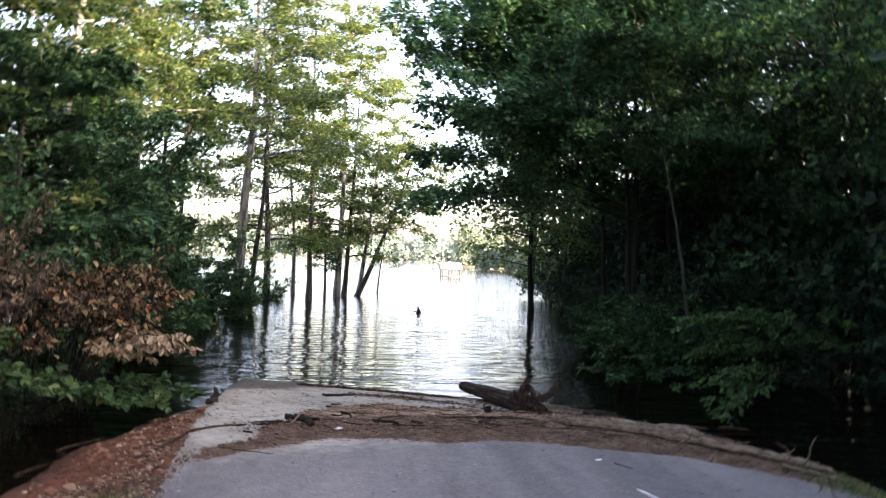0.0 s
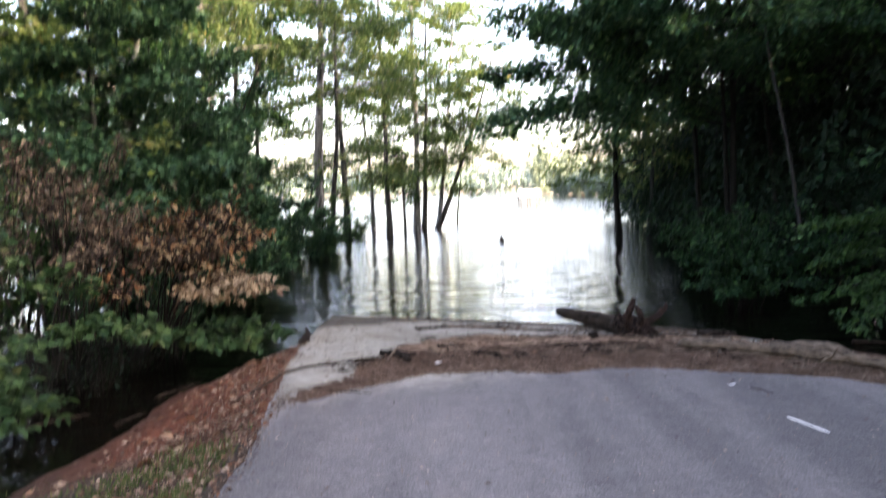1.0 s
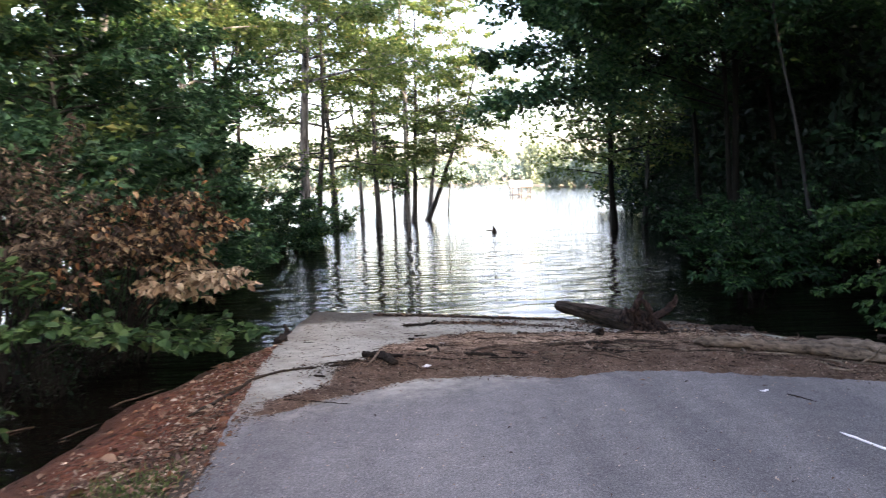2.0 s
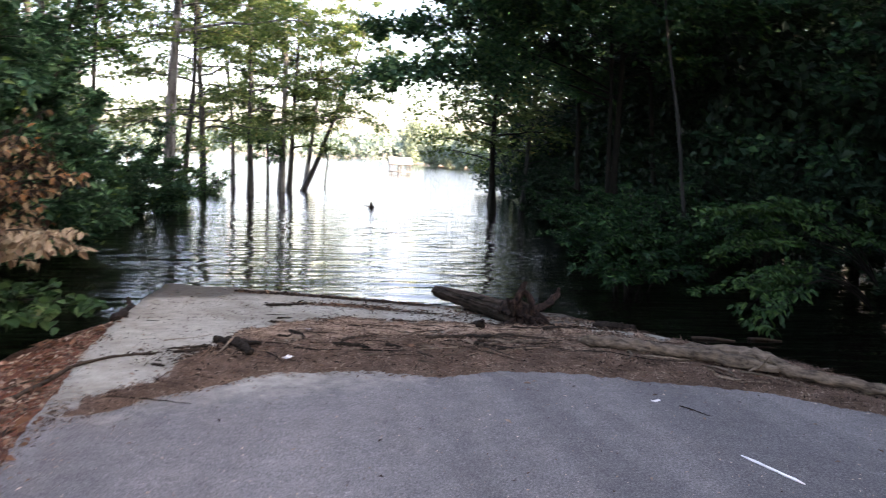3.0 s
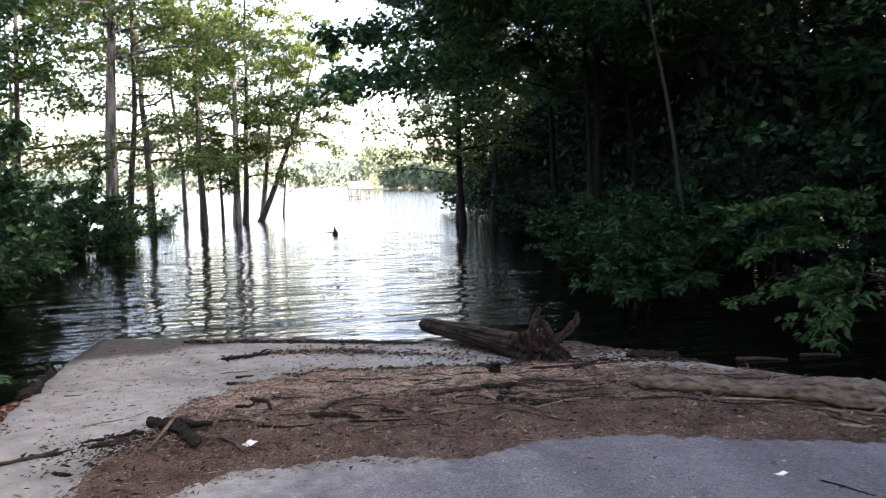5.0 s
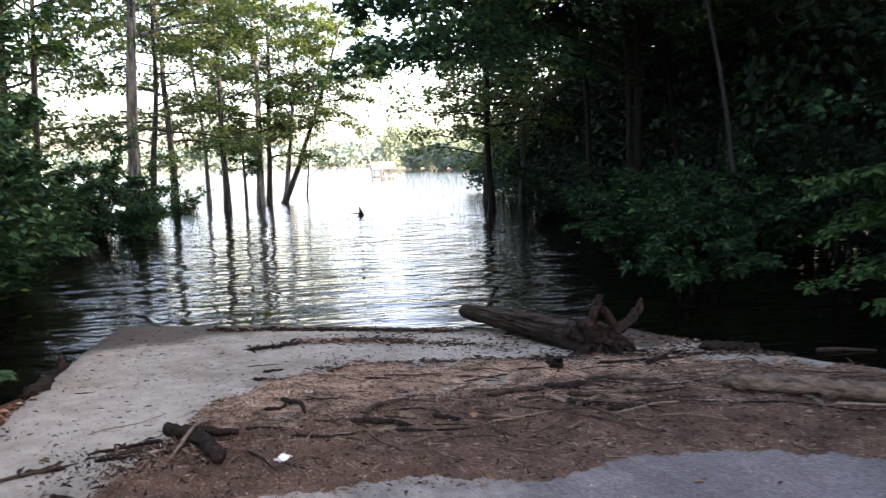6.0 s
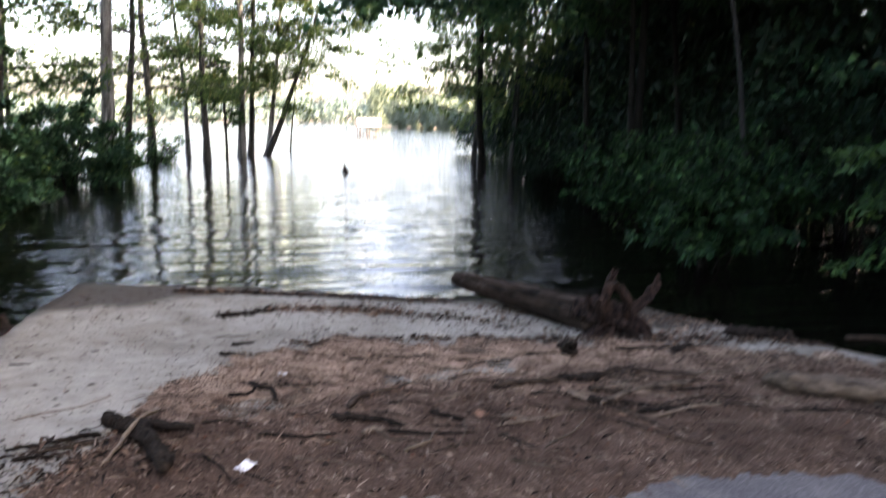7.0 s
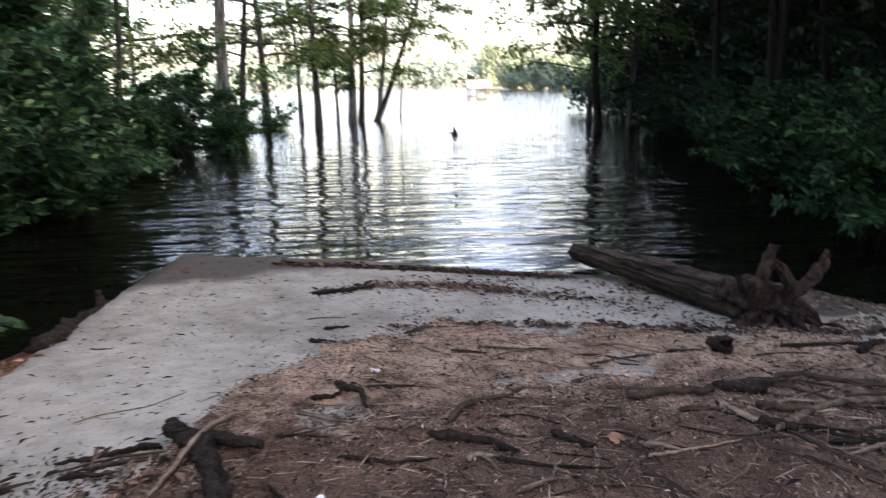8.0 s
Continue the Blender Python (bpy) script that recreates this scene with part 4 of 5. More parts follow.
# shrubs, right shore
RS = "shrubs of the wood's edge"
for k, (x, y, h, s) in enumerate([(5.9, 14.9, 1.15, 1.25), (7.1, 18.2, 1.5, 1.6), (8.5, 17.0, 1.6, 1.4), (7.5, 20.8, 1.6, 1.6)]):
    shrub("water_shrub", "dense green shrub spreading low over dark water", (x, y, 0.35 if k == 0 else 0.12), 431 + k, h, s, 26, (-0.12, -0.08), 5200, 0.125, M_LEAF_WATER, True, RS, 0.7, 0.5, 0.25, twig_reach=0.26)
bough("overhanging_bough", "fresh green spray held out over black water", (9.4, 12.9, 0.5), [(5.67, 12.2, 1.6), (5.86, 12.2, 1.02), (6.7, 12.1, 1.8), (6.2, 12.0, 1.75), (6.9, 12.4, 1.2), (7.2, 12.3, 1.9), (6.4, 12.4, 1.35)], 436, 1500, 0.11, M_LEAF_FRESH, RS, 0.5, 0.3, 0.13, bare=0.5, each=16, twig_reach=0.11)
bough("overhanging_bough", "low green spray hanging almost into black water", (8.9, 12.4, 0.2), [(5.64, 12.2, 0.56), (5.72, 10.8, 0.36), (5.9, 11.3, 0.45), (6.3, 11.9, 0.72), (6.2, 11.4, 0.95), (6.6, 11.6, 0.85)], 437, 1000, 0.11, M_LEAF_FRESH, RS, 0.5, 0.4, 0.13, bare=0.5, each=14, twig_reach=0.11)
bough("overhanging_bough", "thin green spray in the shade of the wood", (10.2, 13.4, 0.6), [(8.6, 13.3, 1.46), (8.1, 12.7, 1.45), (8.5, 12.3, 1.85), (8.9, 12.7, 1.3)], 438, 380, 0.11, M_LEAF_FRESH, RS, 0.5, 0.4, 0.13, bare=0.4, each=10, twig_reach=0.16)
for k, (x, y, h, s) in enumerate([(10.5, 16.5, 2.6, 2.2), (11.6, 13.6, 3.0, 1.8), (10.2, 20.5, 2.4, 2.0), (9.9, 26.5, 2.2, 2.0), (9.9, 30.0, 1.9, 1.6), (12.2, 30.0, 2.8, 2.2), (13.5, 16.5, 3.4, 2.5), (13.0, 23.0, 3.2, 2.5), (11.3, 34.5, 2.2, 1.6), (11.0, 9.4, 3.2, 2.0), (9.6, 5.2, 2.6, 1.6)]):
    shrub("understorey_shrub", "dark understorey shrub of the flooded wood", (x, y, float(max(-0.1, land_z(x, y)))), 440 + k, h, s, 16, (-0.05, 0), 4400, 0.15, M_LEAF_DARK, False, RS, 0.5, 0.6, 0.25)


# ---------------------------------------------------------------- far shores
def leaf_bank(name, label, seed, spots, count, leaf, mat):
    """A wood too far off to count: heaped crowns, all of separate leaves."""
    rng = np.random.default_rng(seed)
    spots = np.array(spots, float)  # x, y, radius, height
    i = rng.integers(len(spots), size=count)
    d = unit(rng.normal(0, 1, (count, 3)) + [0, 0, 0.15])
    r = rng.uniform(0.55, 1.0, (count, 1)) ** 0.6 * (1 + 0.25 * np.sin(5 * d[:, :1] + i[:, None]) * np.sin(4 * d[:, 2:] + 2 * i[:, None]))
    half = spots[i, 3:4] * 0.5
    at = np.c_[spots[i, :2], half] + d * r * np.c_[spots[i, 2], spots[i, 2], half[:, 0]]
    at[:, 2] = np.maximum(at[:, 2], 0.05)
    v, f = leaves(at, rng.normal(0, 1, (count, 3)), unit(d + rng.normal(0, 0.5, (count, 3))), leaf * rng.uniform(0.6, 1.4, count), 0.7)
    ob = new(name, mesh_np(name, v, f, mat, False))
    return tagged(ob, label, "woods", kind="stuff")


rs = np.random.default_rng(7)
leaf_bank("far_woods", "far shore woods with haze in their leaf colour", 11, [(x, 372 + rs.uniform(-4, 12), rs.uniform(5, 9), rs.uniform(8, 14)) for x in np.arange(-260, 190, 6.0)], 24000, 2.0, M_LEAF_FAR)
leaf_bank("bank_woods", "sunlit trees on a low wooded point, paled for haze", 12, [(30.5 + 1.3 * k + rs.uniform(-1, 1), 166 - 4.2 * k + rs.uniform(-2, 2) + 9 * (k % 2), rs.uniform(2.2, 3.4), rs.uniform(5.0, 7.0)) for k in range(16)], 21000, 0.7, M_LEAF_PEN)
leaf_bank("far_bank_woods", "sunlit trees behind the boathouse, paled for haze", 13, [(34 + 5 * k + rs.uniform(-2, 2), 232 + rs.uniform(-6, 12), rs.uniform(4, 6), rs.uniform(9, 14)) for k in range(18)], 16000, 1.2, M_LEAF_PEN)
# leaf heaps added to stop horizon light entering under the wood
leaf_bank("low_leaf_screen", "added low leaf screen blocking horizon light under the wood", 15, [(11.6 + 1.2 * (k % 3) + 0.05 * abs(y - 22), y, 1.7, 2.6) for k, y in enumerate(np.arange(7.0, 52.0, 1.1))], 22000, 0.24, M_LEAF_DARK)
# second row added behind, against bright reflections on the water
leaf_bank("hill_leaf_screen", "added leaf screen keeping bright glints off the water", 16, [(16.0 + 1.6 * (k % 2), y, 2.3, 5.0) for k, y in enumerate(np.arange(8.0, 54.0, 1.6))], 20000, 0.32, M_LEAF_DARK)
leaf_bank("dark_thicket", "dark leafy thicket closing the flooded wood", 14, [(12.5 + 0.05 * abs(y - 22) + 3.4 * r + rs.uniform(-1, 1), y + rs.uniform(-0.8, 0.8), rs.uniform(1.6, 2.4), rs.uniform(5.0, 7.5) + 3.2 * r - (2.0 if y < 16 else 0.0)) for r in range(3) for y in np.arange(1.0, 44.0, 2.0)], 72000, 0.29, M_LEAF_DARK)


# ---------------------------------------------------------------- boathouse and snag
def box(x0, x1, y0, y1, z0, z1):
    v = np.array([(x, y, z) for x in (x0, x1) for y in (y0, y1) for z in (z0, z1)], float)
    f = np.array([(0, 1, 3, 2), (4, 6, 7, 5), (0, 4, 5, 1), (2, 3, 7, 6), (0, 2, 6, 4), (1, 5, 7, 3)])
    return v, f


def boathouse(at):
    top = empty("boathouse", at)
    for x in (-1.35, 0.0, 1.35):
        for y in (-1.3, 1.3):
            part("post", *box(x - 0.07, x + 0.07, y - 0.07, y + 0.07, -1.6, 1.35), M_POST, top)
    part("deck", *box(-1.5, 1.5, -1.45, 1.45, 0.28, 0.4), M_TIMBER, top)
    # beams coloured dark to draw the shadow line under the eaves
    part("beam", *box(-1.5, 1.5, -1.42, -1.3, 1.2, 1.38), M_POST, top)
    part("beam", *box(-1.5, 1.5, 1.3, 1.42, 1.2, 1.38), M_POST, top)
    for s in (-1, 1):
        v = np.array([(-1.65, s * 1.6, 1.32), (1.65, s * 1.6, 1.32), (1.65, 0, 2.12), (-1.65, 0, 2.12)], float)
        part("roof_slope", *joined([(np.r_[v, v + [0, 0, 0.07]], [(0, 1, 2, 3), (4, 7, 6, 5), (0, 4, 5, 1), (1, 5, 6, 2), (2, 6, 7, 3), (3, 7, 4, 0)])]), M_ROOF, top, "white metal roof slope", False)
    for x in (-1.5, 1.5):
        v = np.array([(x, -1.4, 1.4), (x, 1.4, 1.4), (x, 0.1, 2.02), (x, -0.1, 2.02)], float)
        part("gable", np.r_[v, v + [0.05, 0, 0]], [(0, 1, 2, 3), (4, 7, 6, 5), (0, 4, 5, 1), (1, 5, 6, 2), (2, 6, 7, 3), (3, 7, 4, 0)], M_TIMBER, top, "dark boarded gable", False)
    top.scale = (0.82, 0.9, 0.95)
    tagged(top, "small white-roofed boathouse on posts in the lake", "boathouse")


boathouse((12.3, 92.5, 0))

rng = np.random.default_rng(21)
snag = empty("snag", (3.12, 34.2, 0))
part("stub", *tube(curve([(0, 0, -0.4), (0.03, 0, 0.12), (0.0, 0.02, 0.3), (-0.03, 0, 0.52)]), np.interp(np.linspace(0, 1, 12), [0, 0.5, 0.7, 1], [0.14, 0.12, 0.06, 0.012]), 9, True, 0.12, rng), M_ROTTEN, snag)
part("side_branch", *tube(curve([(0.02, 0, 0.12), (-0.16, 0, 0.14), (-0.34, 0, 0.17)]), np.linspace(0.06, 0.015, 12), 6, True, 0.1, rng), M_ROTTEN, snag)
snag.scale = (1.15, 1.0, 0.68)
tagged(snag, "blackened broken snag sticking out of bright water", "snag")


# ---------------------------------------------------------------- driftwood
def on_top(pts, lift):
    """Points (x, y) or (x, y, extra height) laid on whatever surface is there."""
    return [(p[0], p[1], float(top_z(p[0], p[1])) + lift + 0.008 + (p[2] if len(p) > 2 else 0)) for p in pts]


def gnarl(verts, amount, scale, seed=0.0):
    """Knots and hollows: moves each vertex by smooth noise."""
    off = Vector((seed, 2 * seed, 3 * seed))
    return np.array([np.array(v) + amount * np.array(noise.noise_vector(Vector(v) * scale + off)) + 0.45 * amount * np.array(noise.noise_vector(Vector(v) * scale * 2.6 + off)) + 0.25 * amount * np.array(noise.noise_vector(Vector(v) * scale * 6.5 + off)) for v in verts])


def stick(name, label, pts, r0, r1, mat, seed, category="driftwood", group="", forks=(), sides=9, rough=0.1, n=22, sink=0.35, fork_name="side_branch"):
    """One piece of driftwood lying on the surface; forks: further branches as lists of points."""
    rng = np.random.default_rng(seed)
    u = np.linspace(0, 1, n)
    r = np.linspace(r0, r1, n) * np.clip(0.4 + 7 * np.minimum(u, 1 - u), 0, 1)
    line = curve(on_top(pts, r0 * (1 - sink)), n)
    line[1:-1] += rng.normal(0, 0.12 * r0, (n - 2, 3))
    kink = np.cumsum(rng.normal(0, 0.3 * min(r0, 0.03), (n, 2)), 0)
    line[:, :2] += kink - np.linspace(0, 1, n)[:, None] * kink[-1]
    fold = 0.05 if r0 > 0.055 and mat is M_DRIFT_GREY else 0.2 if r0 > 0.012 else 0.0
    sides = max(sides, 16) if r0 > 0.03 else sides
    if not forks:
        v, f = tube(line, r, sides, True, rough * 0.6, rng, fold)
        return tagged(new(name, mesh_np(name, gnarl(v, (0.35 + 2.5 * max(0.0, rough - 0.1)) * r0, 0.8 / r0, seed), f, mat)), label, category, group)
    top = empty(name)
    v, f = tube(line, r, sides, True, rough * 0.6, rng, fold)
    part("stem", gnarl(v, (0.35 + 2.5 * max(0.0, rough - 0.1)) * r0, 0.8 / r0, seed), f, mat, top)
    for pts2, a, b in forks:
        ln = curve(on_top(pts2, a * 0.7), 9)
        ln[1:-1] += rng.normal(0, 0.15 * a, (7, 3))
        part(fork_name, *tube(ln, np.linspace(a, b, 9), 10 if a > 0.03 else 6, True, rough, rng, fold), mat, top)
    return tagged(top, label, category, group)


def big_log():
    """The fallen trunk with its root plate, half in the lake."""
    rng = np.random.default_rng(31)
    top = empty("fallen_trunk", (0, 0, 0))
    a, b = np.array([2.2, 14.2, 0.15]), np.array([2.82, 11.58, 0.31])
    s = np.linspace(0, 1, 60)[:, None]
    line = a + (b - a) * s + np.array([0.05, 0.02, 0.0]) * np.sin(np.pi * s)
    r = 0.085 + 0.075 * s[:, 0] ** 0.8 + 0.02 * np.maximum(0, s[:, 0] - 0.86) / 0.14
    sides = 64
    ang = np.arange(sides) * 2 * np.pi / sides
    t = unit(b - a)
    side = unit(np.cross(t, UP))
    up = np.cross(side, t)
    # long drying cracks and weathered ridges run along the trunk
    groove = 0.04 * np.sin(5 * ang + 1) + 0.03 * np.sin(11 * ang) + rng.normal(0, 0.012, sides)
    rr = r[:, None] * (1 + groove[None] * (0.6 + 0.4 * np.sin(4 * s + ang[None])) + rng.normal(0, 0.006, (60, sides)))
    for at0, drift, deep, start, end in [(9, 2.0, 0.2, 0.05, 0.9), (17, -2.0, 0.17, 0.25, 1.0), (24, 1.5, 0.14, 0.0, 0.6), (3, 1.0, 0.14, 0.3, 0.95), (31, 2.5, 0.16, 0.15, 0.85), (13, 3.0, 0.1, 0.4, 0.8), (58, 1.0, 0.15, 0.1, 0.9)]:
        for n in range(60):
            u = s[n, 0]
            if start < u < end:
                c0 = int(at0 + drift * math.sin(3 * u + at0)) % sides
                rr[n, c0] *= 1 - 1.9 * deep * math.sin(math.pi * (u - start) / (end - start)) ** 0.4
    rr[0] *= 0.1
    rr[-1] *= 0.1
    line[0] = line[1] + t * 0.05
    v = line[:, None] + rr[..., None] * (np.cos(ang)[None, :, None] * side + np.sin(ang)[None, :, None] * up)
    i, j = np.meshgrid(np.arange(59), np.arange(sides), indexing="ij")
    f = np.stack([i * sides + j, i * sides + (j + 1) % sides, (i + 1) * sides + (j + 1) % sides, (i + 1) * sides + j], -1).reshape(-1, 4)
    part("stem", gnarl(v.reshape(-1, 3), 0.02, 7.0), f, M_LOG, top, "cracked weathered log")
    c = np.array([2.82, 11.5, 0.36])
    v, f = tube(curve([c + (-0.07, 0.3, -0.03), c + (-0.03, 0.12, 0.0), c + (0.0, -0.02, 0.0), c + (0.03, -0.12, -0.02)], 20), np.interp(np.linspace(0, 1, 20), [0, 0.4, 0.7, 0.9, 1], [0.15, 0.15, 0.13, 0.09, 0.03]), 48, True, ridge=0.3, twist=0.05)
    part("root_plate", gnarl(v, 0.045, 14.0, 3.0), f, M_ROOT, top, "knotted reddish root plate")

    def root(n, thick, thin, *pts):
        """One root from the plate outwards through a few points."""
        v, f = tube(curve([c + np.array(p) for p in pts], 26), np.linspace(thick, thin, 26) * (1 + 0.1 * np.sin(np.linspace(0, 9, 26) + n)), 26, True, ridge=0.5, twist=0.1 + 0.02 * n)
        part("root", gnarl(v, 0.018, 18.0, n), f, M_ROOT, top)

    root(0, 0.051, 0.025, (-0.02, 0, 0), (-0.07, -0.05, 0.2), (-0.02, -0.04, 0.32), (0.02, -0.02, 0.42))
    root(1, 0.072, 0.020, (0.05, 0, 0), (0.24, 0.05, 0.04), (0.42, 0.14, 0.1), (0.54, 0.21, 0.2), (0.6, 0.25, 0.29))
    root(2, 0.068, 0.019, (0, 0, 0), (-0.2, -0.12, -0.12), (-0.32, -0.16, -0.22), (-0.46, -0.2, -0.25))
    root(3, 0.064, 0.022, (0, -0.05, -0.05), (-0.1, -0.2, -0.16), (-0.16, -0.34, -0.25))
    root(4, 0.064, 0.030, (0.03, -0.05, 0), (0.1, -0.22, -0.12), (0.14, -0.32, -0.25))
    root(5, 0.068, 0.030, (0.1, 0, 0), (0.28, -0.08, -0.08), (0.38, -0.14, -0.26))
    root(6, 0.045, 0.019, (0.2, 0.02, 0.0), (0.34, 0.04, -0.12), (0.48, 0.0, -0.27))
    root(7, 0.034, 0.026, (-0.1, -0.08, 0.0), (-0.15, -0.14, 0.16), (-0.08, -0.12, 0.28), (0.0, -0.1, 0.33))
    root(8, 0.038, 0.022, (0.06, -0.1, 0), (0.1, -0.15, 0.14), (0.06, -0.12, 0.27), (-0.02, -0.1, 0.33))
    root(9, 0.038, 0.011, (0, 0, 0), (-0.15, 0.05, 0.12), (-0.2, 0.03, 0.2))
    root(10, 0.034, 0.011, (0, -0.1, 0), (0.05, -0.24, 0.0), (0.12, -0.34, -0.1))
    root(11, 0.038, 0.011, (0.1, -0.05, -0.05), (0.2, -0.24, -0.06), (0.3, -0.32, -0.14))
    root(12, 0.045, 0.015, (-0.05, -0.05, -0.1), (-0.26, -0.02, -0.16), (-0.4, 0.06, -0.24))
    tagged(top, "cracked fallen trunk with root plate lying half in water", "log")


big_log()
DW = "driftwood on the road"
stick("driftwood_log", "long grey driftwood log along the flood line", [(2.86, 9.55, -0.03), (2.98, 9.28), (3.2, 9.05), (3.42, 8.9), (3.68, 8.6), (3.92, 8.28), (4.04, 8.02)], 0.062, 0.056, M_DRIFT_GREY, 41, "log", DW, sides=20, rough=0.1, n=36, sink=0.0,
      forks=[([(3.7, 8.45), (3.72, 8.3, 0.02), (3.68, 8.12, 0.02)], 0.014, 0.006), ([(3.15, 9.05), (3.1, 8.85, 0.0), (2.95, 8.7, 0.01)], 0.018, 0.008), ([(3.88, 8.2), (3.95, 8.14, 0.07), (3.99, 8.1, 0.16)], 0.016, 0.008)])
stick("driftwood_log", "round grey-brown log bending over the road's shoulder", [(3.5, 9.02), (3.72, 8.78, 0.02), (3.92, 8.5, 0.06), (4.06, 8.22, 0.06), (4.14, 7.98), (4.38, 7.78), (4.58, 7.42), (4.68, 7.05), (4.78, 6.7)], 0.06, 0.04, M_DRIFT_GREY, 42, "log", DW, sides=18, rough=0.07, n=44, sink=0.0,
      forks=[([(4.02, 8.3, 0.02), (4.0, 8.2, 0.08), (3.98, 8.08, 0.02)], 0.024, 0.014), ([(4.66, 7.05, 0.02), (4.72, 7.0, 0.12), (4.7, 6.98, 0.24), (4.75, 6.95, 0.34)], 0.013, 0.004),
             ([(4.62, 7.2, 0.02), (4.6, 7.16, 0.14), (4.54, 7.15, 0.2), (4.46, 7.18, 0.26)], 0.012, 0.004), ([(4.6, 7.16, 0.14), (4.62, 7.1, 0.2), (4.6, 7.08, 0.27)], 0.008, 0.003), ([(4.76, 6.75, 0.02), (4.92, 6.6, 0.06), (5.05, 6.4, 0.08)], 0.03, 0.012)])
stick("driftwood_branch", "grey forked branch at the road's shoulder", [(4.5, 7.2), (4.66, 6.85), (4.78, 6.5), (4.84, 6.1)], 0.03, 0.014, M_DRIFT_GREY, 43, "branch", DW, forks=[([(4.7, 6.75), (4.62, 6.55), (4.6, 6.4)], 0.014, 0.006), ([(4.8, 6.45), (4.98, 6.3, 0.05), (5.1, 6.1, 0.1)], 0.016, 0.006)])
stick("rotten_log", "short black rotten log on the wet silt", [(3.62, 11.05), (3.85, 10.9), (4.12, 10.82)], 0.05, 0.045, M_ROTTEN, 44, "log", DW, sides=9, rough=0.15)
stick("burl", "dark knotted stub of wood in the straw", [(2.04, 10.56), (2.03, 10.5, 0.02), (2.03, 10.45, 0.03)], 0.05, 0.045, M_ROTTEN, 45, "driftwood", DW, sides=12, rough=0.12, n=16)
stick("bark_log", "black crumbling log along the ramp's edge", [(-2.11, 11.5), (-2.15, 12.0), (-2.2, 12.6), (-2.28, 13.45)], 0.062, 0.045, M_ROTTEN, 46, "log", DW, sides=14, rough=0.16, n=44,
      forks=[([(-2.25, 13.1), (-2.3, 13.2, 0.1), (-2.32, 13.25, 0.18)], 0.05, 0.025)], fork_name="stub")
stick("forked_branch", "dark forked branch with a knobbed end", [(-0.75, 9.84), (-0.63, 9.60), (-0.53, 9.38), (-0.40, 9.08)], 0.046, 0.036, M_ROTTEN, 47, "branch", DW, sides=14, rough=0.14, n=34, sink=0.15,
      forks=[([(-0.68, 9.74), (-0.54, 9.7), (-0.36, 9.6)], 0.034, 0.02), ([(-0.73, 9.82), (-0.79, 9.89, 0.02), (-0.79, 9.93, 0.03)], 0.05, 0.035)])
stick("pale_stick", "pale bare stick leaning across a dark branch", [(-0.54, 9.95, 0.02), (-0.6, 9.68, 0.07), (-0.65, 9.45, 0.03), (-0.7, 9.2)], 0.013, 0.009, M_TWIG, 48, "stick", DW)
stick("long_branch", "long crooked brown branch across silt and clay", [(-1.23, 9.54), (-1.34, 9.49), (-1.47, 9.43), (-1.62, 9.36), (-1.75, 9.18), (-1.85, 9.0), (-1.95, 8.8), (-2.08, 8.52), (-2.25, 8.2)], 0.009, 0.022, M_DRIFT, 49, "branch", DW, n=40, sides=9, sink=-0.5, forks=[([(-1.34, 9.62), (-1.42, 9.53), (-1.5, 9.44)], 0.006, 0.01), ([(-1.95, 8.95), (-2.15, 8.9), (-2.4, 8.7)], 0.012, 0.005), ([(-2.0, 8.75), (-1.98, 8.55), (-1.9, 8.35)], 0.01, 0.004)])
for pts in ([(-1.5, 9.5), (-1.38, 9.46), (-1.28, 9.48)], [(-1.15, 9.55), (-1.05, 9.58), (-0.98, 9.56)], [(-1.25, 9.05), (-1.18, 9.0), (-1.12, 8.98)]):
    stick("stick", "short dark rotten stick lying on the road debris", pts, 0.014, 0.008, M_ROTTEN, 50, "stick", "sticks in the debris", sides=7, n=12)
STICK_LABEL = {M_ROTTEN: "short dark rotten stick lying on the road debris", M_DRIFT_GREY: "pale bent stick lying in the mulch", M_DRIFT: "brown weathered branch lying in the mulch", M_TWIG: "thin brown twig lying on the silt"}
stick_count = [60]


def lay(mat, r, *pts, taper=0.5, sink=0.3):
    """A stick of the flood debris through a few points of the ground."""
    stick_count[0] += 1
    stick("stick", STICK_LABEL[mat], pts, 0.8 * r, 0.8 * r * taper, mat, stick_count[0], "stick", "sticks in the debris", sides=8, rough=0.09, n=22, sink=sink)


# around the forked branch
lay(M_ROTTEN, 0.02, (-0.82, 9.8), (-0.92, 9.8), (-1.05, 9.73, 0.005), (-1.22, 9.68, 0.01), taper=0.45)
lay(M_DRIFT, 0.008, (-0.8, 9.77), (-0.98, 9.74), (-1.2, 9.62))
lay(M_DRIFT, 0.016, (-0.8, 9.7), (-0.95, 9.68), (-1.1, 9.62))
lay(M_TWIG, 0.005, (-1.33, 10.17), (-1.27, 10.25), (-1.03, 10.34), (-0.89, 10.54))
lay(M_TWIG, 0.003, (-1.27, 10.25), (-1.2, 10.2), (-1.12, 10.22))
lay(M_ROTTEN, 0.02, (-0.34, 11.45), (-0.25, 11.42), (-0.15, 11.38))
lay(M_ROTTEN, 0.017, (-0.26, 11.75), (-0.17, 11.8), (-0.08, 11.8))
lay(M_ROTTEN, 0.026, (-0.45, 13.07), (-0.25, 13.15), (-0.03, 13.27), (0.12, 13.3))
lay(M_ROTTEN, 0.007, (-1.75, 11.5), (-1.66, 11.47), (-1.6, 11.48))
lay(M_ROTTEN, 0.006, (-0.42, 12.1), (-0.3, 12.15), (-0.12, 12.12))
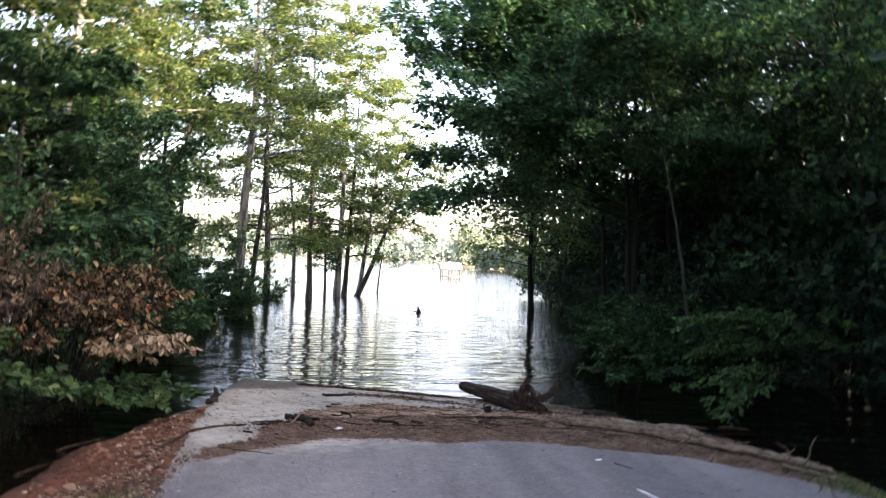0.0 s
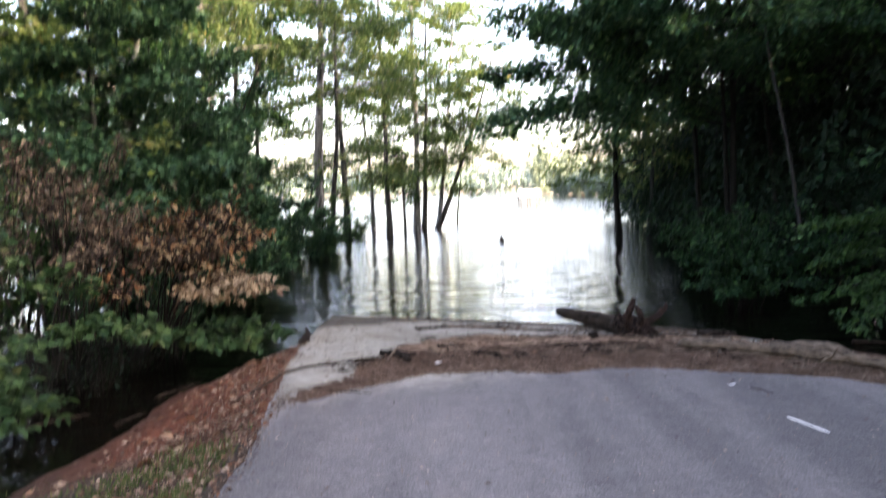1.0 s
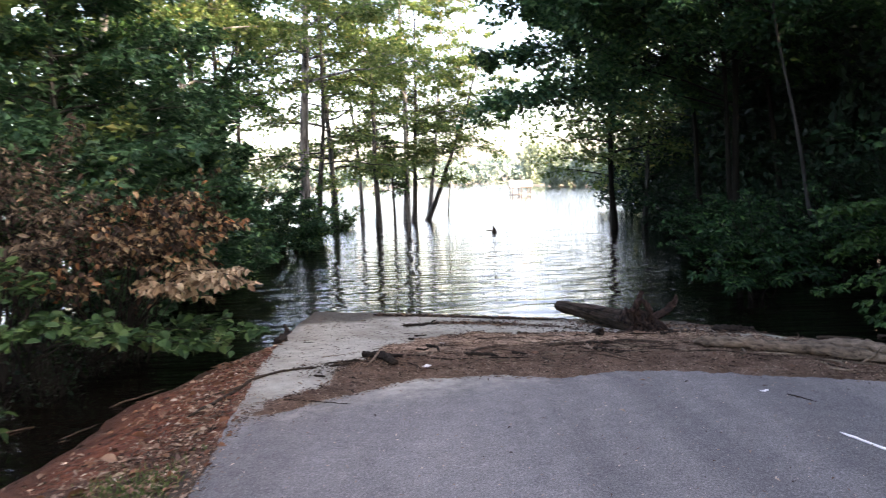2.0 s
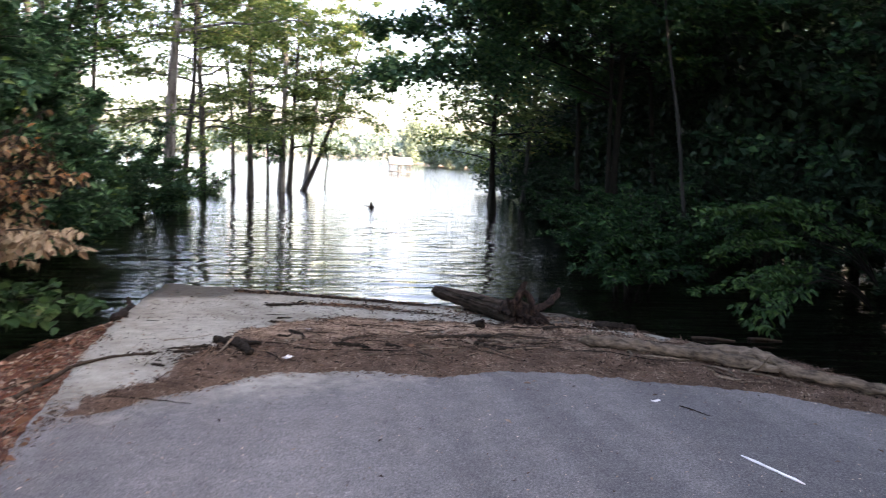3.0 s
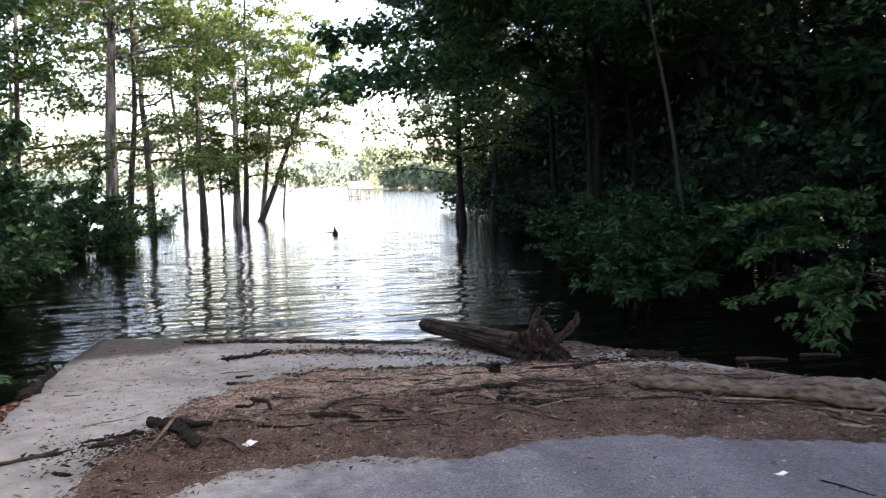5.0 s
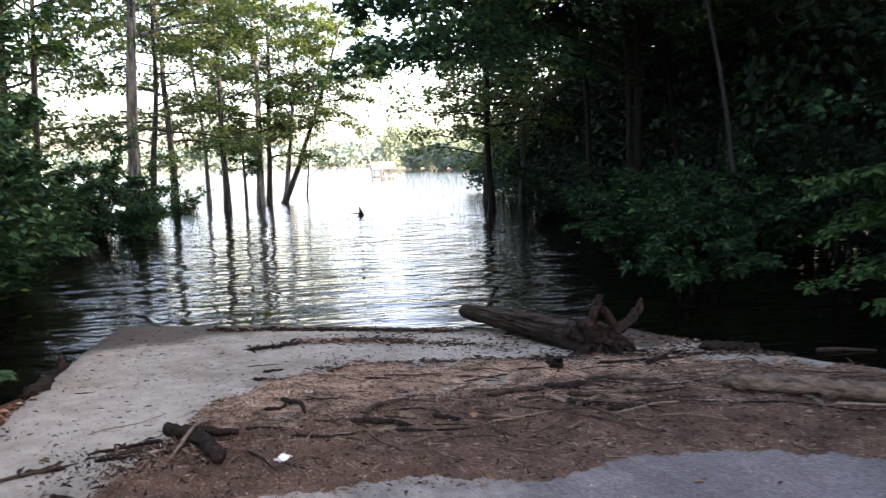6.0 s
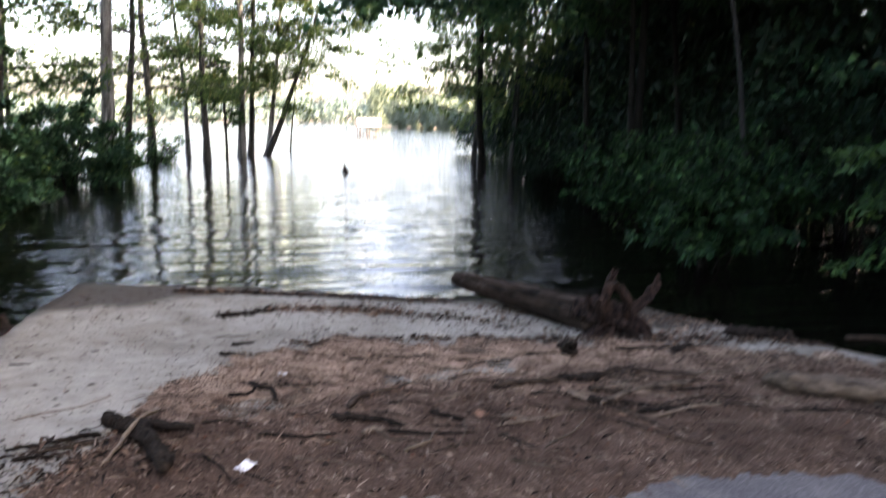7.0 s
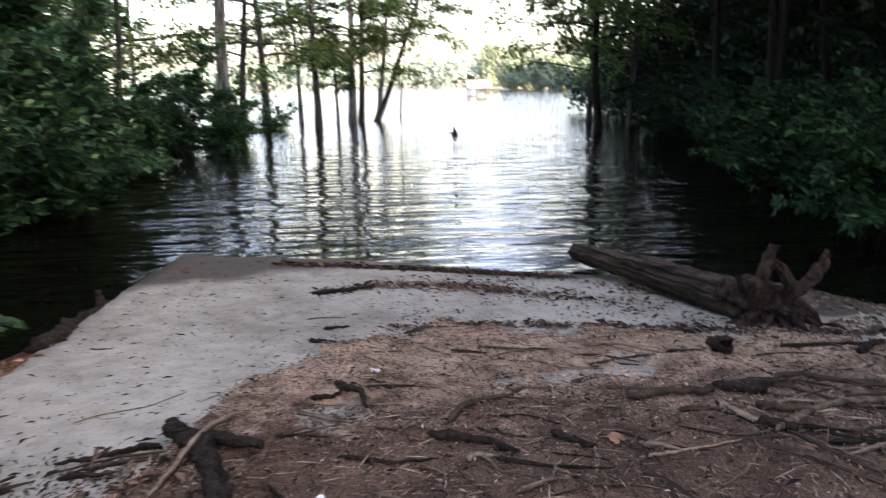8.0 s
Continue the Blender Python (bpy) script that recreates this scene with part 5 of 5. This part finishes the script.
# the middle of the bed
lay(M_ROTTEN, 0.026, (-0.09, 10.36), (0.04, 10.23), (0.05, 10.12))
lay(M_ROTTEN, 0.018, (-0.22, 10.22), (-0.1, 10.28), (0.0, 10.36))
lay(M_ROTTEN, 0.028, (0.32, 9.65), (0.51, 9.55), (0.67, 9.41), taper=0.6)
lay(M_DRIFT, 0.024, (0.41, 9.74), (0.44, 9.85), (0.5, 9.97), (0.6, 10.03), (0.7, 10.05), (0.84, 10.18), taper=0.4)
lay(M_DRIFT_GREY, 0.014, (0.61, 9.13), (0.74, 9.16), (0.82, 9.31))
lay(M_DRIFT_GREY, 0.011, (0.52, 9.42), (0.58, 9.31), (0.7, 9.22))
lay(M_ROTTEN, 0.022, (0.84, 9.56), (0.92, 9.44), (0.98, 9.41))
lay(M_DRIFT_GREY, 0.008, (0.98, 9.43), (0.95, 9.25), (0.83, 9.06))
lay(M_DRIFT_GREY, 0.009, (1.24, 8.98), (1.46, 9.15), (1.58, 9.28), (1.62, 9.4))
lay(M_TWIG, 0.01, (1.1, 9.27), (1.34, 9.32), (1.43, 9.32), (1.62, 9.4))
lay(M_TWIG, 0.009, (0.9, 9.72), (1.05, 9.8), (1.25, 9.83))
lay(M_ROTTEN, 0.014, (-0.05, 9.5), (0.15, 9.42), (0.35, 9.45))
lay(M_DRIFT_GREY, 0.008, (-0.25, 9.75), (-0.05, 9.85), (0.2, 9.98))
lay(M_TWIG, 0.006, (0.1, 9.2), (0.3, 9.1), (0.42, 8.98))
lay(M_DRIFT, 0.01, (0.1, 9.75), (0.22, 9.72), (0.3, 9.78))
# the heap that the grey log ends in
lay(M_DRIFT, 0.026, (1.29, 9.93), (1.48, 9.94), (1.73, 9.95), taper=0.8)
lay(M_ROTTEN, 0.036, (1.74, 10.01), (1.9, 9.99), (2.05, 10.0), taper=0.8)
lay(M_DRIFT, 0.018, (2.05, 10.02), (2.17, 10.11), (2.32, 10.06), (2.42, 9.96), (2.62, 9.85), taper=0.8)
lay(M_DRIFT_GREY, 0.022, (1.75, 9.44), (1.88, 9.55), (2.08, 9.68), (2.26, 9.75), (2.5, 9.75), taper=0.9)
lay(M_ROTTEN, 0.03, (1.72, 9.52), (1.78, 9.5), (1.84, 9.47), taper=0.8)
lay(M_ROTTEN, 0.034, (1.76, 9.95), (1.85, 9.93), (1.95, 9.88), taper=0.8)
lay(M_DRIFT, 0.026, (1.8, 9.69), (1.9, 9.64), (2.02, 9.61))
lay(M_ROTTEN, 0.035, (2.75, 10.34), (2.88, 10.46), (3.02, 10.54))
lay(M_DRIFT_GREY, 0.011, (1.95, 9.75), (2.2, 9.9), (2.55, 9.95), (3.0, 9.85))
lay(M_ROTTEN, 0.014, (2.2, 9.7), (2.4, 9.64), (2.65, 9.6))
lay(M_DRIFT, 0.011, (2.1, 9.4), (2.35, 9.45), (2.6, 9.36))
lay(M_DRIFT, 0.012, (2.3, 9.82), (2.5, 9.8), (2.75, 9.73))
lay(M_ROTTEN, 0.011, (2.6, 9.1), (2.9, 9.0), (3.2, 8.78), (3.45, 8.66))
lay(M_TWIG, 0.012, (1.9, 9.2), (2.25, 9.3), (2.7, 9.2))
lay(M_TWIG, 0.013, (3.2, 8.9), (3.6, 8.7), (4.0, 8.3))
lay(M_DRIFT_GREY, 0.014, (3.6, 8.5), (3.95, 8.1), (4.15, 7.7))
lay(M_ROTTEN, 0.018, (2.4, 10.55), (2.75, 10.6), (3.2, 10.45))
lay(M_DRIFT, 0.013, (1.3, 10.6), (1.6, 10.7), (1.95, 10.62))
# on bare asphalt
lay(M_ROTTEN, 0.007, (2.82, 7.49), (2.87, 7.36), (2.92, 7.22))
lay(M_ROTTEN, 0.008, (-1.35, 7.95), (-1.1, 8.0), (-0.75, 7.85))


twig_rng = np.random.default_rng(77)
for k in range(135):
    x = float(twig_rng.uniform(-0.5, 4.7) if k < 95 else twig_rng.uniform(1.2, 3.6))
    low, high = np.interp(x, BED_X, BED_LOW), np.interp(x, BED_X, BED_HIGH)
    y = float(low + (high - low) * twig_rng.uniform(0.1, 0.95) if k < 95 else twig_rng.uniform(9.2, 10.3))
    a = float(twig_rng.normal(-0.45, 0.45))
    half = float(twig_rng.uniform(0.06, 0.24))
    bend = float(twig_rng.normal(0, 0.25) * half)
    d = (math.cos(a) * half, math.sin(a) * half)
    m = (M_DRIFT_GREY, M_ROTTEN, M_DRIFT, M_TWIG)[k % 4]
    stick("twig", "pale bare twig tangled in the flood debris" if k % 4 in (0, 3) else "dark broken twig tangled in the flood debris", [(x - d[0], y - d[1]), (x - d[1] * bend, y + bend), (x + d[0], y + d[1])], 0.004 + 0.012 * float(twig_rng.random()) ** 2, 0.004, m, 600 + k, "twig", "twigs in the debris", sides=5, rough=0.12, n=9)


def floating(name, label, a, b, r, seed):
    rng = np.random.default_rng(seed)
    line = curve([(*a, 0.01), ((a[0] + b[0]) / 2, (a[1] + b[1]) / 2 + 0.01, 0.015), (*b, 0.0)], 10)
    tagged(new(name, mesh_np(name, *tube(line, np.linspace(r, r * 0.5, 10), 7, True, 0.1, rng), M_DRIFT)), label, "stick", "floating sticks")


floating("floating_stick", "grey stick floating beside the bank", (5.3, 11.55), (5.85, 11.38), 0.03, 91)
floating("floating_stick", "grey stick floating under the shrubs", (6.1, 11.46), (6.55, 11.35), 0.022, 92)
floating("floating_stick", "pale stick in the water by the clay bank", (-4.7, 8.8), (-4.2, 9.3), 0.014, 93)

# branches stranded at the foot of the left shrubs
for k, (p, q) in enumerate([((-4.2, 8.2), (-3.5, 9.2)), ((-4.4, 8.6), (-3.6, 8.8)), ((-4.0, 9.6), (-3.2, 10.3))]):
    stick("stranded_branch", "bare branch stranded on the clay bank", [p, ((p[0] + q[0]) / 2, (p[1] + q[1]) / 2, 0.06), (*q, 0.02)], 0.014, 0.007, M_DRIFT, 95 + k, "branch", "stranded branches")


# ---------------------------------------------------------------- litter
def crumple(name, label, at, size, seed, mat, category="litter"):
    rng = np.random.default_rng(seed)
    n = 7
    g = np.linspace(-1, 1, n)
    x, y = np.meshgrid(g, g, indexing="ij")
    edge = 1 - 0.25 * rng.random((n, n))
    z = 0.25 * rng.random((n, n)) + 0.15 * np.sin(3 * x + seed)
    v = np.stack([x * size[0] * edge / 2, y * size[1] * edge / 2, z * min(size) * 0.6], -1).reshape(-1, 3)
    i, j = np.meshgrid(np.arange(n - 1), np.arange(n - 1), indexing="ij")
    f = np.stack([i * n + j, (i + 1) * n + j, (i + 1) * n + j + 1, i * n + j + 1], -1).reshape(-1, 4)
    low = v - [0, 0, 0.004]
    ob = new(name, mesh_np(name, np.r_[v, low], np.r_[f, f[:, ::-1] + n * n], mat, False))
    ob.location = (at[0], at[1], float(top_z(*at)) + 0.012)
    ob.rotation_euler = (0, 0, seed * 1.3)
    return tagged(ob, label, category)


crumple("crumpled_paper", "crumpled white paper scrap on dark mulch", (-0.1, 9.15), (0.1, 0.075), 3, M_PAPER)
crumple("paper_scrap", "folded white paper scrap on bare asphalt", (2.7, 7.63), (0.08, 0.032), 5, M_PAPER)
crumple("pale_leaf", "curled pale dry leaf on the straw", (0.75, 10.05), (0.11, 0.08), 8, M_FALLEN, "leaf")
crumple("pale_leaf", "curled pale dry leaf on the mulch", (1.07, 9.46), (0.08, 0.08), 9, M_FALLEN, "leaf")
crumple("pale_leaf", "pale flat leaf on the mulch", (0.1, 10.58), (0.06, 0.045), 12, M_PAPER, "leaf")
stick("white_strip", "white plastic strip lying on bare asphalt", [(2.66, 6.46), (2.7, 6.25), (2.75, 6.0)], 0.008, 0.009, M_PAPER, 98, "litter", sides=5, n=8)


# ---------------------------------------------------------------- what nobody could count
def scatter(name, label, category, rng, x, y, size, width, mat, tilt=0.35, lift=0.004, fold=0.12, fine=False):
    n = len(x)
    at = np.stack([x, y, top_z(x, y) + lift + rng.random(n) * 0.012], 1)
    a = rng.uniform(0, 6.283, n)
    way = np.stack([np.cos(a), np.sin(a), rng.normal(0, tilt * 0.5, n)], 1)
    up = unit(UP + rng.normal(0, tilt, (n, 3)))
    ob = new(name, mesh_np(name, *leaves(at, way, up, size, width, fold, fine), mat, False))
    return tagged(ob, label, category, kind="stuff")


rng = np.random.default_rng(5)


def in_bed(n, pad=0.0):
    x = rng.uniform(-1.6, 5.2, n * 3)
    y = rng.uniform(6.0, 12.0, n * 3)
    ok = bed_rise(x, y) > 0.004 + pad
    return x[ok][:n], y[ok][:n]


x, y = in_bed(95000)
scatter("bark_chips", "dark bark chips and broken twigs over the mulch", "debris", rng, x, y, rng.gamma(1.3, 0.0065, len(x)) + 0.004, 0.32, M_CHIP, 0.6)
x, y = in_bed(85000)
keep = (y + rng.normal(0, 0.35, len(y))) > 10.2 - 0.1 * (x - 1)
x, y = x[keep], y[keep]
scatter("pine_straw", "pale pine straw strewn along the flood line", "debris", rng, x, y, rng.gamma(1.7, 0.0062, len(x)) + 0.006, 0.2, M_STRAW, 0.35)
for cx, cy, n in ((1.22, 10.45, 700), (-0.1, 10.06, 500), (1.75, 10.75, 600)):
    x, y = rng.normal(cx, 0.2, n), rng.normal(cy, 0.11, n)
    scatter("straw_crumbs", "pale straw crumbs on a bare silt patch", "debris", rng, x, y, rng.gamma(1.6, 0.008, n) + 0.006, 0.3, M_STRAW if n != 500 else M_CHIP, 0.35)
x, y = in_bed(2600)
keep = y < 10.6 + rng.normal(0, 0.3, len(y))
scatter("bark_flakes", "torn bark flakes lying in the mulch", "debris", rng, x[keep], y[keep], np.minimum(rng.gamma(2.0, 0.012, keep.sum()) + 0.015, 0.07), 0.3, M_WRACK, 0.5, 0.008, 0.2)
x, y = rng.uniform(-1.9, 1.0, 30000), rng.uniform(7.2, 12.4, 30000)
low, high = np.interp(x, BED_X, BED_LOW), np.interp(x, BED_X, BED_HIGH)
far = np.maximum(np.maximum(low - y, y - high), 0)
ok = (bed_rise(x, y) < 0.004) & (y > low - 0.1) & (far < rng.gamma(1.0, 0.12, 30000)) & (x > edge_left(y) + 0.02)
scatter("stray_chips", "loose bark chips strayed onto bare silt", "debris", rng, x[ok], y[ok], rng.gamma(1.5, 0.01, ok.sum()) + 0.008, 0.35, M_CHIP, 0.35)
x, y = in_bed(4200)
scatter("straw_needles", "long thin dry needles in the mulch", "debris", rng, x, y, rng.uniform(0.04, 0.15, len(x)), 0.05, M_CHIP, 0.25, 0.01)
x, y = in_bed(400)
scatter("dry_leaves", "dry curled leaves among the mulch", "leaves", rng, x, y, rng.uniform(0.015, 0.036, len(x)), 0.6, M_FALLEN, 0.4, 0.01, 0.2, True)


def band(n, pts, spread):
    """Points strewn along a line."""
    p = np.array(pts, float)
    u = rng.random(n) * (len(p) - 1)
    i = np.minimum(u.astype(int), len(p) - 2)
    q = p[i] + (p[i + 1] - p[i]) * (u - i)[:, None]
    clump = 0.6 + 0.4 * np.sin(9 * q[:, 0]) * np.sin(23 * q[:, 0] + 1)
    keep = rng.random(n) < clump
    return (q[:, 0] + rng.normal(0, spread * 0.6, n))[keep], (q[:, 1] + rng.normal(0, spread, n))[keep]


# wrack lines left by the falling water
for k, (n, pts, sp, mat) in enumerate([(7000, [(-0.95, 14.7), (0.0, 14.4), (0.9, 14.1), (2.0, 13.65)], 0.055, M_WRACK), (1700, [(-0.45, 13.1), (0.29, 13.5), (0.95, 13.25), (1.3, 13.05), (2.1, 12.35)], 0.09, M_WRACK), (700, [(0.1, 13.45), (0.7, 13.3), (1.4, 13.0)], 0.09, M_FALLEN),
                                      (2600, [(0.2, 11.75), (1.2, 11.7), (2.3, 11.3), (3.3, 11.0), (4.2, 10.5)], 0.05, M_WRACK), (1800, [(3.1, 11.2), (3.7, 11.2), (4.3, 10.7), (5.0, 10.0), (5.6, 9.4)], 0.2, M_CHIP), (1400, [(2.2, 13.3), (2.9, 12.6), (3.7, 12.1), (4.2, 11.6)], 0.2, M_CHIP)]):
    x, y = band(n, pts, sp)
    scatter("wrack_line", "dark line of wet debris left on silt", "debris", rng, x, y, rng.gamma(2.0, 0.016, len(x)) + 0.012, 0.35, mat, 0.4)
x, y = rng.uniform(-2.0, 4.6, 16000), rng.uniform(7.6, 15.0, 16000)
ok = (bed_rise(x, y) < 0.004) & (x > edge_left(y) + 0.03) & (x < edge_right(y)) & (y > 9.2 - 0.9 * rng.random(16000) ** 3) & (top_z(x, y) > 0.01)
scatter("silt_specks", "small bark specks strewn on the dry silt", "debris", rng, x[ok], y[ok], rng.gamma(1.2, 0.012, ok.sum()) + 0.004, 0.22, M_WRACK, 0.25)
x, y = rng.uniform(-1.7, 4.7, 1100), rng.uniform(-2.0, 8.6, 1100)
ok = (bed_rise(x, y) < 0.004) & (x > edge_left(y) + 0.05)
scatter("road_specks", "small twigs and grit on bare asphalt", "debris", rng, x[ok], y[ok], rng.gamma(1.5, 0.011, ok.sum()) + 0.008, 0.35, M_CHIP, 0.2)
x, y = rng.uniform(-1.7, 4.7, 2600), rng.uniform(0.0, 8.4, 2600)
ok = (bed_rise(x, y) < 0.004) & (x > edge_left(y) + 0.05)
scatter("road_flecks", "pale flecks of dry leaf on asphalt", "debris", rng, x[ok], y[ok], rng.gamma(1.5, 0.004, ok.sum()) + 0.006, 0.5, M_STRAW, 0.2)

x, y = rng.normal(-0.95, 0.22, 700), rng.normal(9.45, 0.2, 700)
scatter("fork_litter", "bark strips and crumbs beside the forked branch", "debris", rng, x, y, rng.gamma(1.6, 0.016, 700) + 0.01, 0.3, M_WRACK, 0.35)
x, y = rng.uniform(0.3, 4.6, 7500), rng.uniform(10.4, 13.9, 7500)
ok = (bed_rise(x, y) < 0.004) & (top_z(x, y) > 0.01) & (x < edge_right(y) + 0.3) & (np.sin(3.1 * x + 2.2 * y) + 0.7 * np.sin(7 * y - 4 * x) + rng.normal(0, 0.7, 7500) + 0.5 * (x > 2.4) > 0.5)
scatter("silt_litter", "bark crumbs and leaf bits strewn on silt", "debris", rng, x[ok], y[ok], rng.gamma(1.6, 0.014, ok.sum()) + 0.008, 0.4, M_WRACK, 0.3)

# the left bank: fallen leaves, straw and a little grass
x = edge_left(np.zeros(1)) - rng.gamma(1.6, 0.5, 1700)
y = rng.uniform(2.0, 11.8, 1700)
x = x - 0.45 * step(y, 6, 11)
ok = (land_z(x, y) > 0.05 + 0.12 * rng.random(1700) ** 2) & (x < edge_left(y) + 0.05)
scatter("fallen_leaves", "pale and rusty fallen leaves on red clay", "leaves", rng, x[ok], y[ok], rng.gamma(2.0, 0.017, ok.sum()) + 0.016, 0.6, M_FALLEN, 0.4, 0.006, 0.22, True)
x, y = -1.7 - rng.gamma(1.6, 0.36, 14000), rng.uniform(2.0, 11.6, 14000)
x = x - 0.3 * step(y, 6, 11)
ok = (land_z(x, y) > 0.03) & (x < edge_left(y) + 0.02) & (rng.random(14000) < 0.3 + 0.7 * (1 - step(y, 7.0, 9.0)))
scatter("bank_straw", "brown straw and leaf crumbs on clay", "debris", rng, x[ok], y[ok], rng.gamma(2.0, 0.016, ok.sum()) + 0.01, 0.3, M_CHIP, 0.4)
y = rng.uniform(2.0, 10.4, 5000)
x = edge_left(y) + rng.normal(-0.02, 0.06, 5000) + 0.12 * np.maximum(0, np.sin(3.1 * y) * np.sin(1.3 * y + 1))
scatter("edge_crumbs", "soil and leaf crumbs along the road's edge", "debris", rng, x, y, rng.gamma(1.4, 0.008, 5000) + 0.005, 0.35, M_CHIP, 0.35)
x, y = 4.8 + rng.gamma(1.5, 0.5, 3500), rng.uniform(2.0, 9.0, 3500)
ok = land_z(x, y) > 0.01
scatter("bank_litter", "dark leaf litter on the wooded bank", "debris", rng, x[ok], y[ok], rng.uniform(0.02, 0.08, ok.sum()), 0.5, M_CHIP, 0.4)


def grass(name, label, x, y, tall):
    n = len(x)
    at = np.stack([x, y, top_z(x, y) - 0.005], 1)
    way = unit(np.stack([rng.normal(0, 0.55, n), rng.normal(0, 0.55, n), np.ones(n)], 1))
    up = unit(np.stack([rng.normal(0, 1, n), rng.normal(0, 1, n), np.zeros(n)], 1))
    ob = new(name, mesh_np(name, *leaves(at, way, up, tall * rng.uniform(0.5, 1.3, n), 0.12, 0.05), M_GRASS, False))
    return tagged(ob, label, "grass", kind="stuff")


x, y = -1.65 - rng.gamma(2.6, 0.3, 32000), rng.uniform(0.5, 7.4, 32000)
ok = (x < edge_left(y) - 0.04) & (np.sin(2.3 * x + 1.7 * y) + np.sin(5 * y - 3 * x) + rng.normal(0, 0.6, 32000) > -0.9) & (rng.random(32000) > step(y, 5.6, 7.2))
grass("verge_grass", "short thin green grass on the road verge", x[ok], y[ok], 0.07)
x, y = rng.normal(5.15, 0.25, 2400), rng.normal(6.5, 0.45, 2400)
grass("bank_grass", "rough green grass by the stranded branch", x, y, 0.12)
